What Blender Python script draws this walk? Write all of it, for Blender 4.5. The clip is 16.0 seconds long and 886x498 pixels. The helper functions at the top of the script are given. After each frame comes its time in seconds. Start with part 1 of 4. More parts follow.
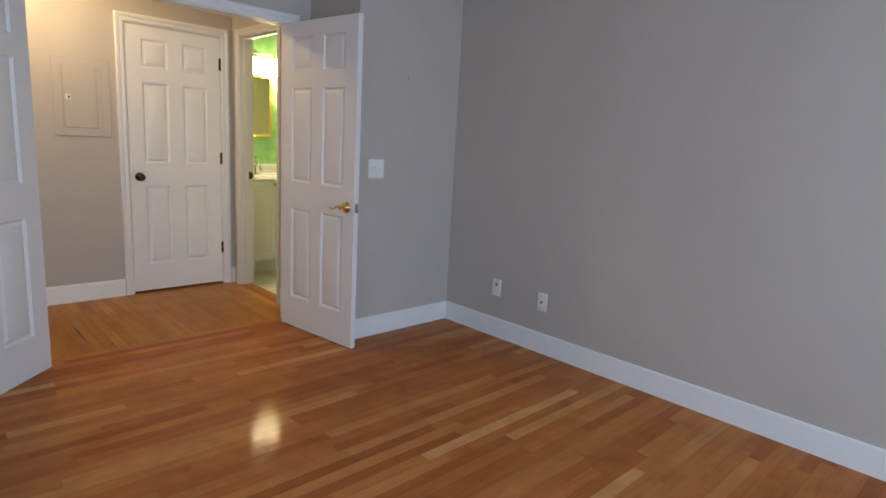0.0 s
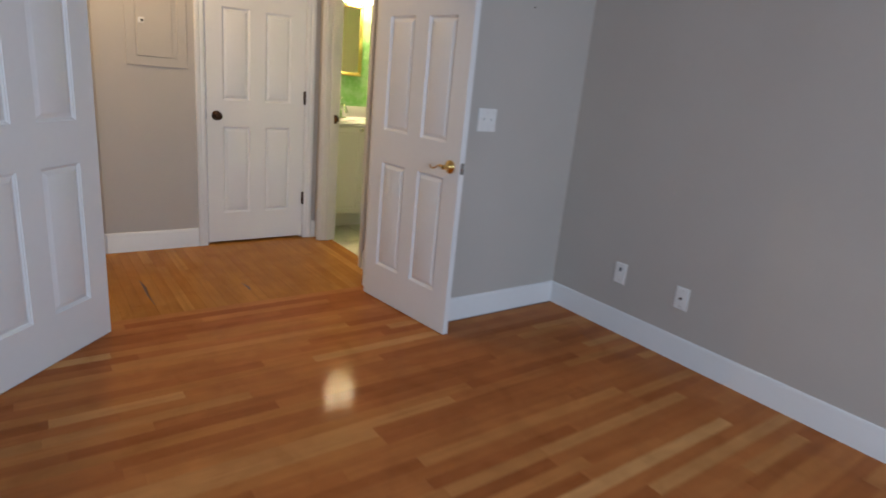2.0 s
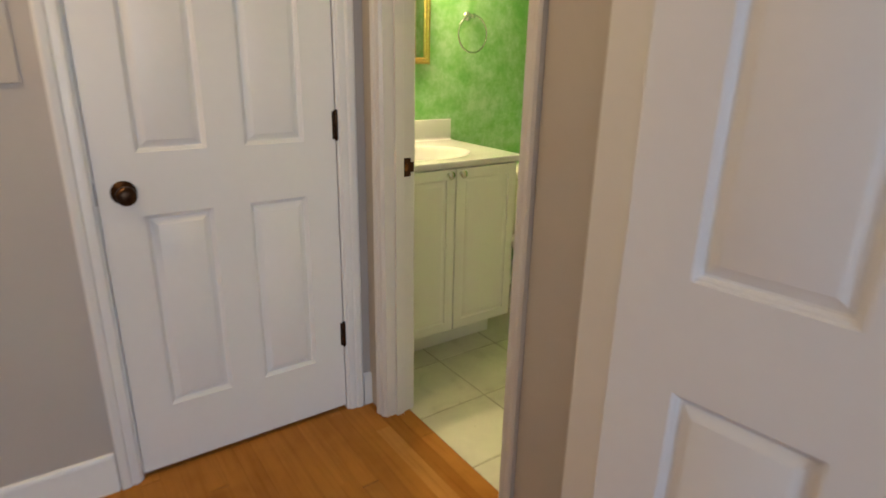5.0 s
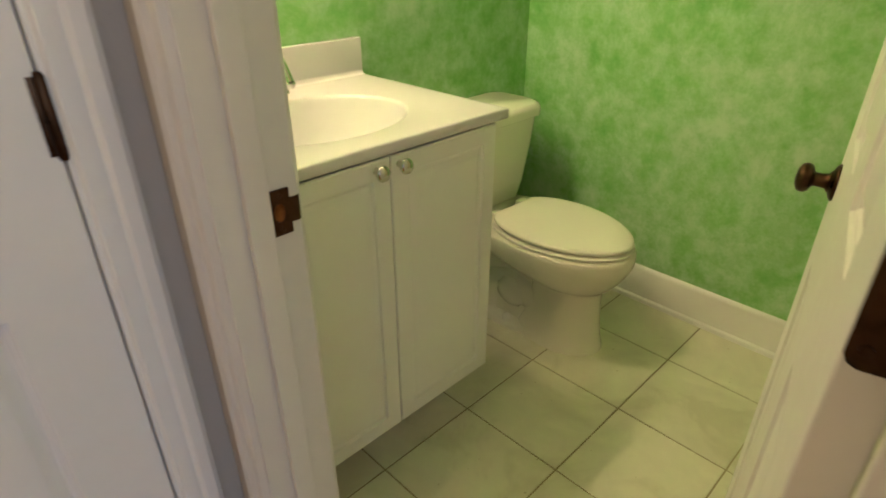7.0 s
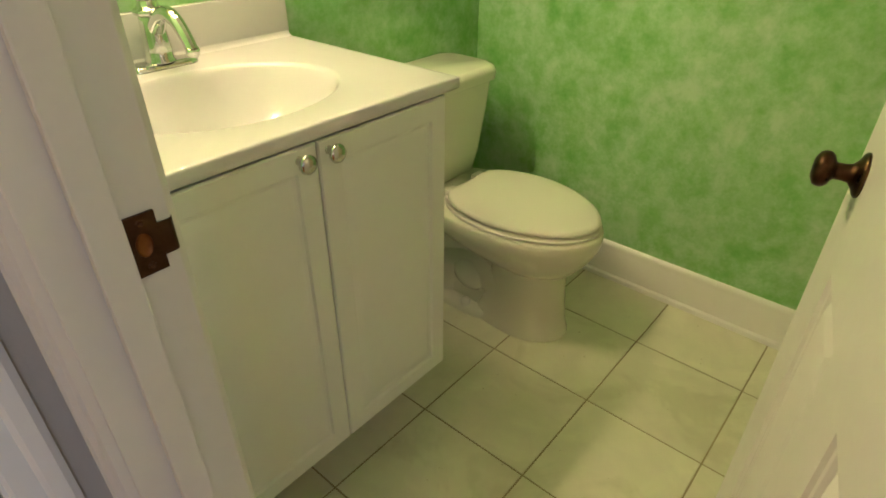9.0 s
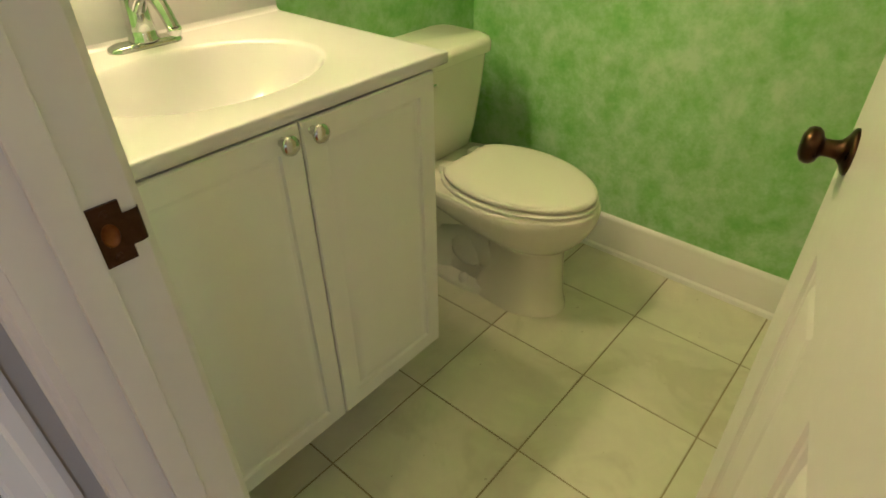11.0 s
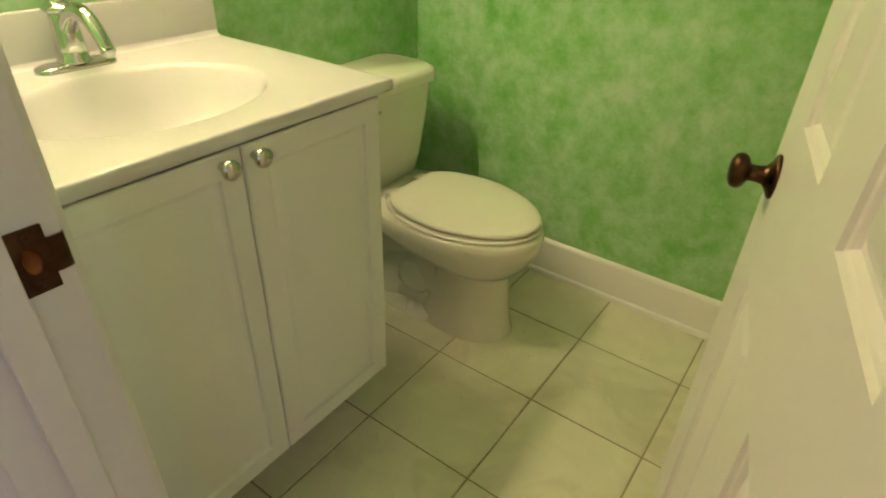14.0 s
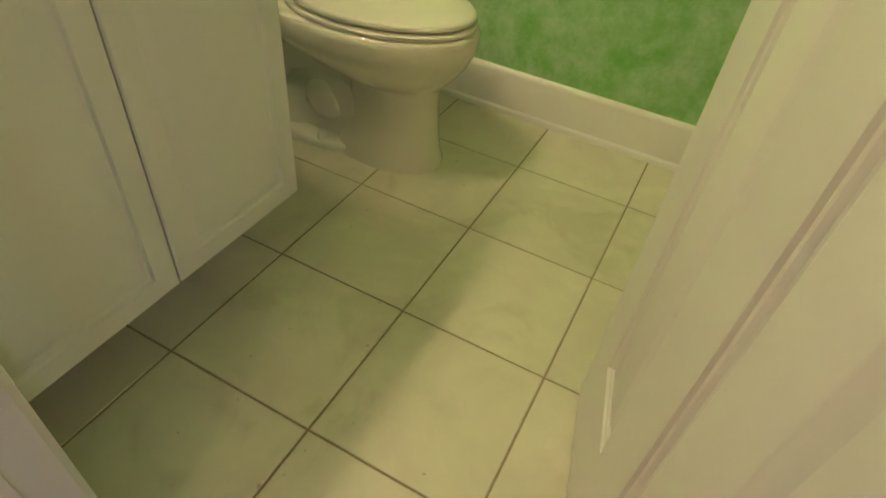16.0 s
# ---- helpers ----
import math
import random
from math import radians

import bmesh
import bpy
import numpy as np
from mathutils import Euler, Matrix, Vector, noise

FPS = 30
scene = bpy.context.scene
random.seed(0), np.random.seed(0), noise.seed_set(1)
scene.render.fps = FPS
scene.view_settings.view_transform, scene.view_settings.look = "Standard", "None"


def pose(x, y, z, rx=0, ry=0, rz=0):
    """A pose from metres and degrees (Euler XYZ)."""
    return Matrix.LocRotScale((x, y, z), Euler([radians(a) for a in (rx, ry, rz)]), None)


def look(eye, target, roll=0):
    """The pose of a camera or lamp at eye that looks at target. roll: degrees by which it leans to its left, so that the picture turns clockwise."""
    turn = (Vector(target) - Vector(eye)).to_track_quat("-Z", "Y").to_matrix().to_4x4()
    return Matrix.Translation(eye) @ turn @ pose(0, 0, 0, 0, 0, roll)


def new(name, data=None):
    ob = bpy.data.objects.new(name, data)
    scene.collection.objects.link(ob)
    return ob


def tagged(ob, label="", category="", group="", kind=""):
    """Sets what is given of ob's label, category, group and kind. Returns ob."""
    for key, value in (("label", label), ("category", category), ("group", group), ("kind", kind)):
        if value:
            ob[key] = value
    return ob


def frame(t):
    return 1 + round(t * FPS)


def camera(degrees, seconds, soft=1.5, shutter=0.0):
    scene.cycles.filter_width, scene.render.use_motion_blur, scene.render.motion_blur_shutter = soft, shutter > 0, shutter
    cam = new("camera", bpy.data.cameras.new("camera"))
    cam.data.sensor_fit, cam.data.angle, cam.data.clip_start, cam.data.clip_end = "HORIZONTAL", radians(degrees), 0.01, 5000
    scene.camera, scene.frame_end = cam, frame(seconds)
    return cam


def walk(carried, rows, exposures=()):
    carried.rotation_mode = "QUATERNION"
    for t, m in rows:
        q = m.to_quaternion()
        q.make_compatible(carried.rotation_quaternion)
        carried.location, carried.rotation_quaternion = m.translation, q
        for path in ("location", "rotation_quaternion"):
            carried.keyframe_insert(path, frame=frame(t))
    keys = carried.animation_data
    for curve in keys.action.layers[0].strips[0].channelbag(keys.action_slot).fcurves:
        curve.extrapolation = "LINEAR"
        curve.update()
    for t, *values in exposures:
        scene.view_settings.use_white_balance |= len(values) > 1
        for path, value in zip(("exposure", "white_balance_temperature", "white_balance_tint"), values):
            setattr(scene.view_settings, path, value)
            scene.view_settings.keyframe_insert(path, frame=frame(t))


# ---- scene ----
PATH = [
    (0, (0.091, 0.145, 1.304), (1.455, 1.561, 0.938), 3.2),
    (0.5, (0.108, 0.156, 1.304), (1.45, 1.587, 0.917), 3.1),
    (1, (0.119, 0.184, 1.291), (1.432, 1.627, 0.853), 3.6),
    (1.5, (0.169, 0.377, 1.295), (1.428, 1.843, 0.779), 4.7),
    (2, (0.347, 0.775, 1.29), (1.506, 2.306, 0.729), 5.6),
    (2.5, (0.594, 1.233, 1.278), (1.618, 2.856, 0.713), 5.7),
    (3, (0.729, 1.637, 1.262), (1.678, 3.308, 0.708), 5.1),
    (3.5, (0.86, 2.012, 1.261), (1.801, 3.692, 0.722), 4.7),
    (4, (0.987, 2.383, 1.292), (1.968, 4.036, 0.738), 4.1),
    (4.2, (1.043, 2.538, 1.286), (2.041, 4.179, 0.729), 3.2),
    (6.3, (1.748, 3.98, 1.28), (2.937, 5.34, 0.423), 0.9),
    (6.5, (1.824, 4.045, 1.27), (3.014, 5.383, 0.379), 0.8),
    (7, (1.948, 4.18, 1.243), (3.189, 5.424, 0.288), 0.0),
    (7.5, (2.039, 4.262, 1.229), (3.306, 5.439, 0.223), 0.2),
    (8, (2.086, 4.281, 1.23), (3.359, 5.415, 0.183), 0.3),
    (8.5, (2.098, 4.293, 1.22), (3.389, 5.392, 0.159), 0.6),
    (9, (2.107, 4.298, 1.218), (3.391, 5.389, 0.14), 0.4),
    (11.5, (2.145, 4.28, 1.224), (3.367, 5.354, 0.06), -1.0),
    (12, (2.146, 4.286, 1.222), (3.395, 5.36, 0.088), -0.8),
    (12.5, (2.145, 4.291, 1.222), (3.425, 5.364, 0.121), -0.4),
    (13, (2.145, 4.291, 1.222), (3.445, 5.362, 0.144), -0.1),
    (13.5, (2.142, 4.29, 1.222), (3.47, 5.337, 0.154), 0.5),
    (14, (2.142, 4.283, 1.217), (3.525, 5.248, 0.142), 2.1),
    (14.5, (2.157, 4.307, 1.166), (3.564, 5.148, 0.019), 3.2),
    (15, (2.166, 4.302, 1.051), (3.575, 5.03, -0.167), 3.9),
    (15.5, (2.196, 4.335, 0.962), (3.588, 4.942, -0.34), 6.4),
    (16, (2.205, 4.342, 0.923), (3.555, 4.925, -0.433), 6.8),
]
EXPOSURES = [(0.0, 0.0), (4.2, 0.0), (6.3, -0.20), (8.0, -0.28), (16.0, -0.28)]
DAY, HALL, SHADE = 94.0, 23.0, 36.0     # watts of daylight and hall bulb; glow of the vanity shades
BATH_SWING = 11.8                       # the bathroom door's angle to the far wall
cam = camera(75.2, 16.0, soft=1.7, shutter=0.5)
walk(cam, [(t, look(eye, target, roll)) for t, eye, target, roll in PATH], EXPOSURES)

# ---- world and lights ----
world = bpy.data.worlds.new("world")
world.use_nodes = True
scene.world = world
wt = world.node_tree
sky = wt.nodes.new("ShaderNodeTexSky")
sky.sky_type = "NISHITA"
sky.sun_disc = False
sky.sun_elevation = radians(35)
sky.sun_rotation = radians(200)
wt.links.new(sky.outputs[0], wt.nodes["Background"].inputs[0])
wt.nodes["Background"].inputs[1].default_value = 0.08


def area_lamp(name, m, sx, sy, watts, colour):
    data = bpy.data.lights.new(name, "AREA")
    data.shape, data.size, data.size_y, data.energy, data.color = "RECTANGLE", sx, sy, watts, colour
    ob = new(name, data)
    ob.matrix_world = m
    return ob


# daylight through the two bedroom windows behind the viewer
area_lamp("window_daylight", look((0.6, -2.28, 1.45), (0.6, 3, 1.2)), 1.7, 1.4, DAY, (0.62, 0.825, 1.10))
area_lamp("window_daylight_west", look((-1.68, 0.4, 1.45), (3, 0.9, 1.1)), 1.5, 1.4, DAY * 0.10, (0.62, 0.825, 1.10))
# the hall's ceiling lamp
data = bpy.data.lights.new("hall_bulb", "POINT")
data.energy, data.color, data.shadow_soft_size = HALL, (1.0, 0.715, 0.37), 0.05
new("hall_bulb", data).location = (0.74, 4.42, 2.30)


# ---- materials ----
def mat(name, rough=0.5, metal=0.0):
    m = bpy.data.materials.new(name)
    m.use_nodes = True
    t = m.node_tree
    b = t.nodes["Principled BSDF"]
    b.inputs["Roughness"].default_value = rough
    b.inputs["Metallic"].default_value = metal
    return m, t, b


def node(t, kind, **sockets):
    n = t.nodes.new("ShaderNode" + kind)
    for k, v in sockets.items():
        n.inputs[k.replace("_", " ")].default_value = v
    return n


def coords(t, which="Object", scale=(1, 1, 1)):
    c = t.nodes.new("ShaderNodeTexCoord")
    mp = t.nodes.new("ShaderNodeMapping")
    mp.inputs["Scale"].default_value = scale
    t.links.new(c.outputs[which], mp.inputs["Vector"])
    return mp.outputs["Vector"]


def ramp(t, src, stops):
    r = t.nodes.new("ShaderNodeValToRGB")
    els = r.color_ramp.elements
    while len(els) < len(stops):
        els.new(0.5)
    for e, (p, c) in zip(els, stops):
        e.position, e.color = p, (*c, 1)
    t.links.new(src, r.inputs[0])
    return r.outputs[0]


def mixed(t, fac, a, b, blend="MIX"):
    n = t.nodes.new("ShaderNodeMix")
    n.data_type, n.blend_type = "RGBA", blend
    for k, v in ((0, fac), (6, a), (7, b)):
        if isinstance(v, (int, float)):
            n.inputs[k].default_value = v
        elif isinstance(v, tuple):
            n.inputs[k].default_value = (*v, 1)
        else:
            t.links.new(v, n.inputs[k])
    return n.outputs[2]


def bump(t, b, height, strength, dist):
    n = node(t, "Bump", Strength=strength, Distance=dist)
    t.links.new(height, n.inputs["Height"])
    t.links.new(n.outputs[0], b.inputs["Normal"])


def noise_of(t, vec, scale, detail=4.0, rough=0.55, distortion=0.0):
    n = node(t, "TexNoise", Scale=scale, Detail=detail, Roughness=rough, Distortion=distortion)
    t.links.new(vec, n.inputs["Vector"])
    return n.outputs["Fac"]


def paint(name, col, rough=0.5, spots=0.06, peel=0.15, fine=220.0, coat=0.0):
    """Painted surface: faint large-scale unevenness and roller stipple."""
    m, t, b = mat(name, rough)
    v = coords(t)
    big = noise_of(t, v, 2.2, 3)
    small = noise_of(t, v, 38.0, 3)
    dark = tuple(c * (1 - spots) for c in col)
    lite = tuple(min(1, c * (1 + spots)) for c in col)
    c1 = ramp(t, big, [(0.3, dark), (0.7, lite)])
    c2 = mixed(t, 0.25, c1, ramp(t, small, [(0.35, dark), (0.65, lite)]))
    t.links.new(c2, b.inputs["Base Color"])
    r = ramp(t, small, [(0.3, (rough - 0.06,) * 3), (0.7, (rough + 0.06,) * 3)])
    t.links.new(r, b.inputs["Roughness"])
    bump(t, b, noise_of(t, v, fine, 2), peel, 0.002)
    b.inputs["Coat Weight"].default_value = coat
    return m


BEDROOM_TONES = [(0.0, (0.355, 0.116, 0.035)), (0.18, (0.425, 0.146, 0.044)), (0.5, (0.475, 0.174, 0.054)), (0.78, (0.500, 0.198, 0.061)),
                 (0.90, (0.555, 0.250, 0.086)), (1.0, (0.63, 0.33, 0.13))]
HALL_TONES = [(0.0, (0.385, 0.158, 0.034)), (0.3, (0.420, 0.180, 0.040)), (0.8, (0.445, 0.195, 0.046)), (1.0, (0.500, 0.238, 0.066))]


def hardwood(name, per_island=False, tones=None):
    """Strip oak with a satin finish; each strip takes its own tone."""
    m, t, b = mat(name, 0.3)
    if per_island:
        rnd = t.nodes.new("ShaderNodeNewGeometry").outputs["Random Per Island"]
    else:
        rnd = t.nodes.new("ShaderNodeObjectInfo").outputs["Random"]
    v = coords(t)
    shift = t.nodes.new("ShaderNodeVectorMath")
    shift.operation = "MULTIPLY_ADD"
    shift.inputs[1].default_value = (31.0, 17.0, 5.0)
    t.links.new(rnd, shift.inputs[0])
    t.links.new(v, shift.inputs[2])
    mp = node(t, "Mapping", Scale=(1.3, 26.0, 26.0))
    t.links.new(shift.outputs[0], mp.inputs["Vector"])
    mp2 = node(t, "Mapping", Scale=(4.0, 160.0, 160.0))
    t.links.new(shift.outputs[0], mp2.inputs["Vector"])
    mp3 = node(t, "Mapping", Scale=(1.2, 5.0, 5.0))
    t.links.new(shift.outputs[0], mp3.inputs["Vector"])
    tone = ramp(t, rnd, tones or BEDROOM_TONES)
    grain = noise_of(t, mp.outputs[0], 1.0, 5, 0.62, 1.4)
    c = mixed(t, 0.75, tone, ramp(t, grain, [(0.25, (0.74, 0.70, 0.66)), (0.45, (0.96, 0.96, 0.96)), (0.6, (1.02, 1.02, 1.02)), (0.8, (1.14, 1.16, 1.18))]), "MULTIPLY")
    room = t.nodes.new("ShaderNodeNewGeometry").outputs["Position"]
    worn = noise_of(t, room, 5.5, 5, 0.6, 0.5)
    c = mixed(t, 0.9, c, ramp(t, worn, [(0.28, (0.84, 0.81, 0.78)), (0.5, (1, 1, 1)), (0.72, (1.12, 1.12, 1.10))]), "MULTIPLY")
    cloud = noise_of(t, mp3.outputs[0], 1.0, 3)
    c = mixed(t, 0.8, c, ramp(t, cloud, [(0.3, (0.82, 0.80, 0.78)), (0.7, (1.1, 1.1, 1.1))]), "MULTIPLY")
    pores = noise_of(t, mp2.outputs[0], 1.0, 2)
    c = mixed(t, 0.22, c, ramp(t, pores, [(0.36, (0.72, 0.68, 0.64)), (0.46, (1, 1, 1))]), "MULTIPLY")
    t.links.new(c, b.inputs["Base Color"])
    wear = noise_of(t, coords(t, "Object", (1.5, 6, 6)), 3.0, 4)
    t.links.new(ramp(t, wear, [(0.3, (0.07,) * 3), (0.7, (0.13,) * 3)]), b.inputs["Roughness"])
    b.inputs["Specular IOR Level"].default_value = 0.04
    bump(t, b, pores, 0.06, 0.0006)
    return m


def sponged(name):
    """Two greens sponged over one another."""
    m, t, b = mat(name, 0.55)
    v = coords(t)
    n1 = noise_of(t, v, 8.0, 8, 0.64, 0.15)
    n2 = noise_of(t, v, 21.0, 6, 0.64, 0.1)
    n3 = noise_of(t, v, 2.4, 3)
    n4 = noise_of(t, v, 75.0, 4, 0.6)
    total = n1
    for extra, weight in ((n2, 0.62), (n3, 0.30), (n4, 0.18)):
        add = t.nodes.new("ShaderNodeMath")
        add.operation = "MULTIPLY_ADD"
        t.links.new(extra, add.inputs[0])
        add.inputs[1].default_value = weight
        t.links.new(total, add.inputs[2])
        total = add.outputs[0]
    half = t.nodes.new("ShaderNodeMath")
    half.operation = "MULTIPLY"
    t.links.new(total, half.inputs[0])
    half.inputs[1].default_value = 0.476
    c = ramp(t, half.outputs[0], [(0.37, (0.140, 0.405, 0.090)), (0.45, (0.220, 0.480, 0.165)), (0.53, (0.325, 0.555, 0.290)), (0.61, (0.440, 0.625, 0.430))])
    t.links.new(c, b.inputs["Base Color"])
    bump(t, b, n2, 0.10, 0.002)
    return m


def ceramic(name, col, rough, spots=0.04, scale=5.0, coat=0.0):
    m, t, b = mat(name, rough)
    v = coords(t)
    n = noise_of(t, v, scale, 6, 0.6, 0.5)
    rnd = t.nodes.new("ShaderNodeObjectInfo").outputs["Random"]
    c = ramp(t, n, [(0.3, tuple(x * (1 - spots) for x in col)), (0.7, tuple(min(1, x * (1 + spots)) for x in col))])
    c = mixed(t, 1.0, c, ramp(t, rnd, [(0, (0.94, 0.94, 0.93)), (1, (1, 1, 1))]), "MULTIPLY")
    t.links.new(c, b.inputs["Base Color"])
    b.inputs["Coat Weight"].default_value = coat
    b.inputs["Coat Roughness"].default_value = 0.06
    if not coat:
        t.links.new(ramp(t, noise_of(t, v, 9.0, 3), [(0.2, (rough * 0.92,) * 3), (0.8, (rough * 1.08,) * 3)]), b.inputs["Roughness"])
    return m


def stained_tile(name, col):
    """Glazed floor tile: faint clouding in each tile, larger worn patches and small dark specks over the floor."""
    m, t, b = mat(name, 0.34)
    room = t.nodes.new("ShaderNodeNewGeometry").outputs["Position"]
    cloud = noise_of(t, room, 7.0, 6, 0.6, 0.5)
    patch = noise_of(t, room, 3.1, 4, 0.6, 0.9)
    speck = noise_of(t, room, 46.0, 2, 0.5)
    rnd = t.nodes.new("ShaderNodeObjectInfo").outputs["Random"]
    c = ramp(t, cloud, [(0.3, tuple(x * 0.92 for x in col)), (0.7, tuple(x * 1.06 for x in col))])
    c = mixed(t, 1.0, c, ramp(t, rnd, [(0, (0.93, 0.93, 0.92)), (1, (1, 1, 1))]), "MULTIPLY")
    c = mixed(t, 1.0, c, ramp(t, patch, [(0.36, (0.86, 0.86, 0.83)), (0.44, (0.97, 0.97, 0.96)), (0.60, (1, 1, 1)), (0.66, (1.07, 1.07, 1.07))]), "MULTIPLY")
    c = mixed(t, 0.8, c, ramp(t, speck, [(0.22, (0.55, 0.50, 0.42)), (0.27, (1, 1, 1))]), "MULTIPLY")
    t.links.new(c, b.inputs["Base Color"])
    t.links.new(ramp(t, patch, [(0.35, (0.42,) * 3), (0.65, (0.28,) * 3)]), b.inputs["Roughness"])
    bump(t, b, cloud, 0.08, 0.002)
    return m


def metal(name, col, rough, dark=0.0):
    m, t, b = mat(name, rough, 1.0)
    n = noise_of(t, coords(t), 60.0, 4)
    c = ramp(t, n, [(0.35, tuple(x * (1 - dark) for x in col)), (0.65, col)])
    t.links.new(c, b.inputs["Base Color"])
    t.links.new(ramp(t, n, [(0.3, (rough * 0.8,) * 3), (0.7, (rough * 1.3,) * 3)]), b.inputs["Roughness"])
    return m


WALL = paint("greige_wall_paint", (0.508, 0.472, 0.432), 0.62, 0.035, 0.25, 160)
CEIL = paint("ceiling_paint", (0.80, 0.79, 0.77), 0.8, 0.03, 0.3, 120)
TRIM = paint("white_trim_paint", (0.80, 0.80, 0.80), 0.36, 0.025, 0.08, 90)
# slightly darker, warmer white for the bathroom door, its frame and casings
OFFWHITE = paint("offwhite_paint", (0.69, 0.675, 0.655), 0.34, 0.03, 0.10, 100)
DOORW = paint("white_door_paint", (0.80, 0.79, 0.785), 0.38, 0.025, 0.10, 120)
WOOD = hardwood("oak_strip")
WOODJ = hardwood("oak_strip_field", True)
WOODH = hardwood("oak_strip_hall", False, HALL_TONES)
CREAM = paint("cream_wall_paint", (0.62, 0.54, 0.40), 0.6, 0.03, 0.2, 160)
UNDER = paint("dark_joint", (0.14, 0.058, 0.018), 0.8, 0.1)
GREEN = sponged("sponged_green_paint")
TILE = stained_tile("floor_tile", (0.715, 0.705, 0.585))
GROUT = paint("grout", (0.30, 0.26, 0.17), 0.9, 0.3, 0.5, 300)
MARBLE = ceramic("cultured_marble", (0.705, 0.68, 0.735), 0.16, 0.02, 6.0, 0.35)
PORC = ceramic("bone_porcelain", (0.78, 0.77, 0.69), 0.12, 0.01, 3.0, 0.6)
SEAT = ceramic("bone_seat_plastic", (0.78, 0.77, 0.71), 0.27, 0.005, 3.0, 0.01)
CAB = paint("white_thermofoil", (0.78, 0.78, 0.76), 0.36, 0.02, 0.05, 60)
CHROME = metal("chrome", (0.66, 0.66, 0.66), 0.05)
NICKEL = metal("satin_nickel", (0.62, 0.61, 0.59), 0.16)
BRASS = metal("polished_brass", (0.82, 0.56, 0.20), 0.14, 0.12)
WORN = metal("worn_bronze", (0.22, 0.085, 0.032), 0.32, 0.6)
BRONZE = metal("oil_rubbed_bronze", (0.070, 0.037, 0.021), 0.33, 0.45)
GOLD = metal("gold_leaf_frame", (0.60, 0.45, 0.17), 0.33, 0.2)
MIRROR = metal("mirror_glass", (0.88, 0.88, 0.86), 0.02)
PLATE = paint("white_plate_plastic", (0.82, 0.81, 0.79), 0.3, 0.01, 0.02)
SLOT = paint("dark_slot", (0.05, 0.05, 0.05), 0.6)
BROWN = paint("dark_brown_wood", (0.09, 0.045, 0.025), 0.45, 0.2)
SCUFF = paint("dark_scuff", (0.11, 0.045, 0.016), 0.5, 0.3)

GLOW, gt, gb = mat("lit_opal_glass", 0.4)
gb.inputs["Base Color"].default_value = (0.9, 0.85, 0.75, 1)
gb.inputs["Emission Color"].default_value = (1.0, 0.755, 0.43, 1)
gb.inputs["Emission Strength"].default_value = SHADE
BULB, gt, gb = mat("lit_bulb", 0.4)
gb.inputs["Base Color"].default_value = (0.9, 0.85, 0.75, 1)
gb.inputs["Emission Color"].default_value = (1.0, 0.755, 0.43, 1)
gb.inputs["Emission Strength"].default_value = SHADE * 11
HGLOW, gt, gb = mat("lit_hall_glass", 0.4)
gb.inputs["Base Color"].default_value = (0.9, 0.85, 0.75, 1)
gb.inputs["Emission Color"].default_value = (1.0, 0.78, 0.48, 1)
gb.inputs["Emission Strength"].default_value = 3.0


# ---- building helpers ----
def mesh_of(bm, material, smooth=None):
    me = bpy.data.meshes.new("m")
    bmesh.ops.recalc_face_normals(bm, faces=bm.faces)
    bm.to_mesh(me)
    bm.free()
    me.materials.append(material)
    if smooth:
        for p in me.polygons:
            p.use_smooth = True
        me.set_sharp_from_angle(angle=radians(smooth))
    return me


def thing(name, label, category, m=None, group="", kind=""):
    ob = new(name)
    ob.empty_display_size = 0.05
    if m is not None:
        ob.matrix_world = m
    return tagged(ob, label, category, group, kind)


def part(name, bm, material, parent, label="", smooth=None, kind=""):
    ob = new(name, mesh_of(bm, material, smooth))
    ob.parent = parent
    return tagged(ob, label, kind=kind)


def solo(name, bm, material, label, category, kind="", smooth=None, group=""):
    ob = new(name, mesh_of(bm, material, smooth))
    return tagged(ob, label, category, group, kind)


def box(bm, a, b, chamfer=0.0):
    """Box from corner a to corner b, with chamfered edges where asked."""
    r = bmesh.ops.create_cube(bm, size=1.0)
    vs = r["verts"]
    for v in vs:
        v.co = Vector([(a[i] + b[i]) / 2 + v.co[i] * (b[i] - a[i]) for i in range(3)])
    if chamfer:
        es = list({e for v in vs for e in v.link_edges})
        bmesh.ops.bevel(bm, geom=es, offset=chamfer, segments=2, affect="EDGES", profile=0.6)
    return bm


def lathe(bm, profile, m=None, n=24, sx=1.0, sy=1.0):
    """Turned shape from (radius, height) pairs about local z."""
    m = m or Matrix()
    rings = []
    for r, h in profile:
        if r < 1e-6:
            rings.append([bm.verts.new(m @ Vector((0, 0, h)))])
        else:
            rings.append([bm.verts.new(m @ Vector((r * sx * math.cos(2 * math.pi * k / n), r * sy * math.sin(2 * math.pi * k / n), h))) for k in range(n)])
    skin(bm, rings)
    return bm


def skin(bm, rings, cap=False):
    for a, b in zip(rings, rings[1:]):
        n = max(len(a), len(b))
        for k in range(n):
            q = [a[k % len(a)], a[(k + 1) % len(a)], b[(k + 1) % len(b)], b[k % len(b)]]
            q = list(dict.fromkeys(q))
            if len(q) > 2:
                bm.faces.new(q)
    if cap:
        for ring in (rings[0], rings[-1]):
            if len(ring) > 2:
                bm.faces.new(ring)


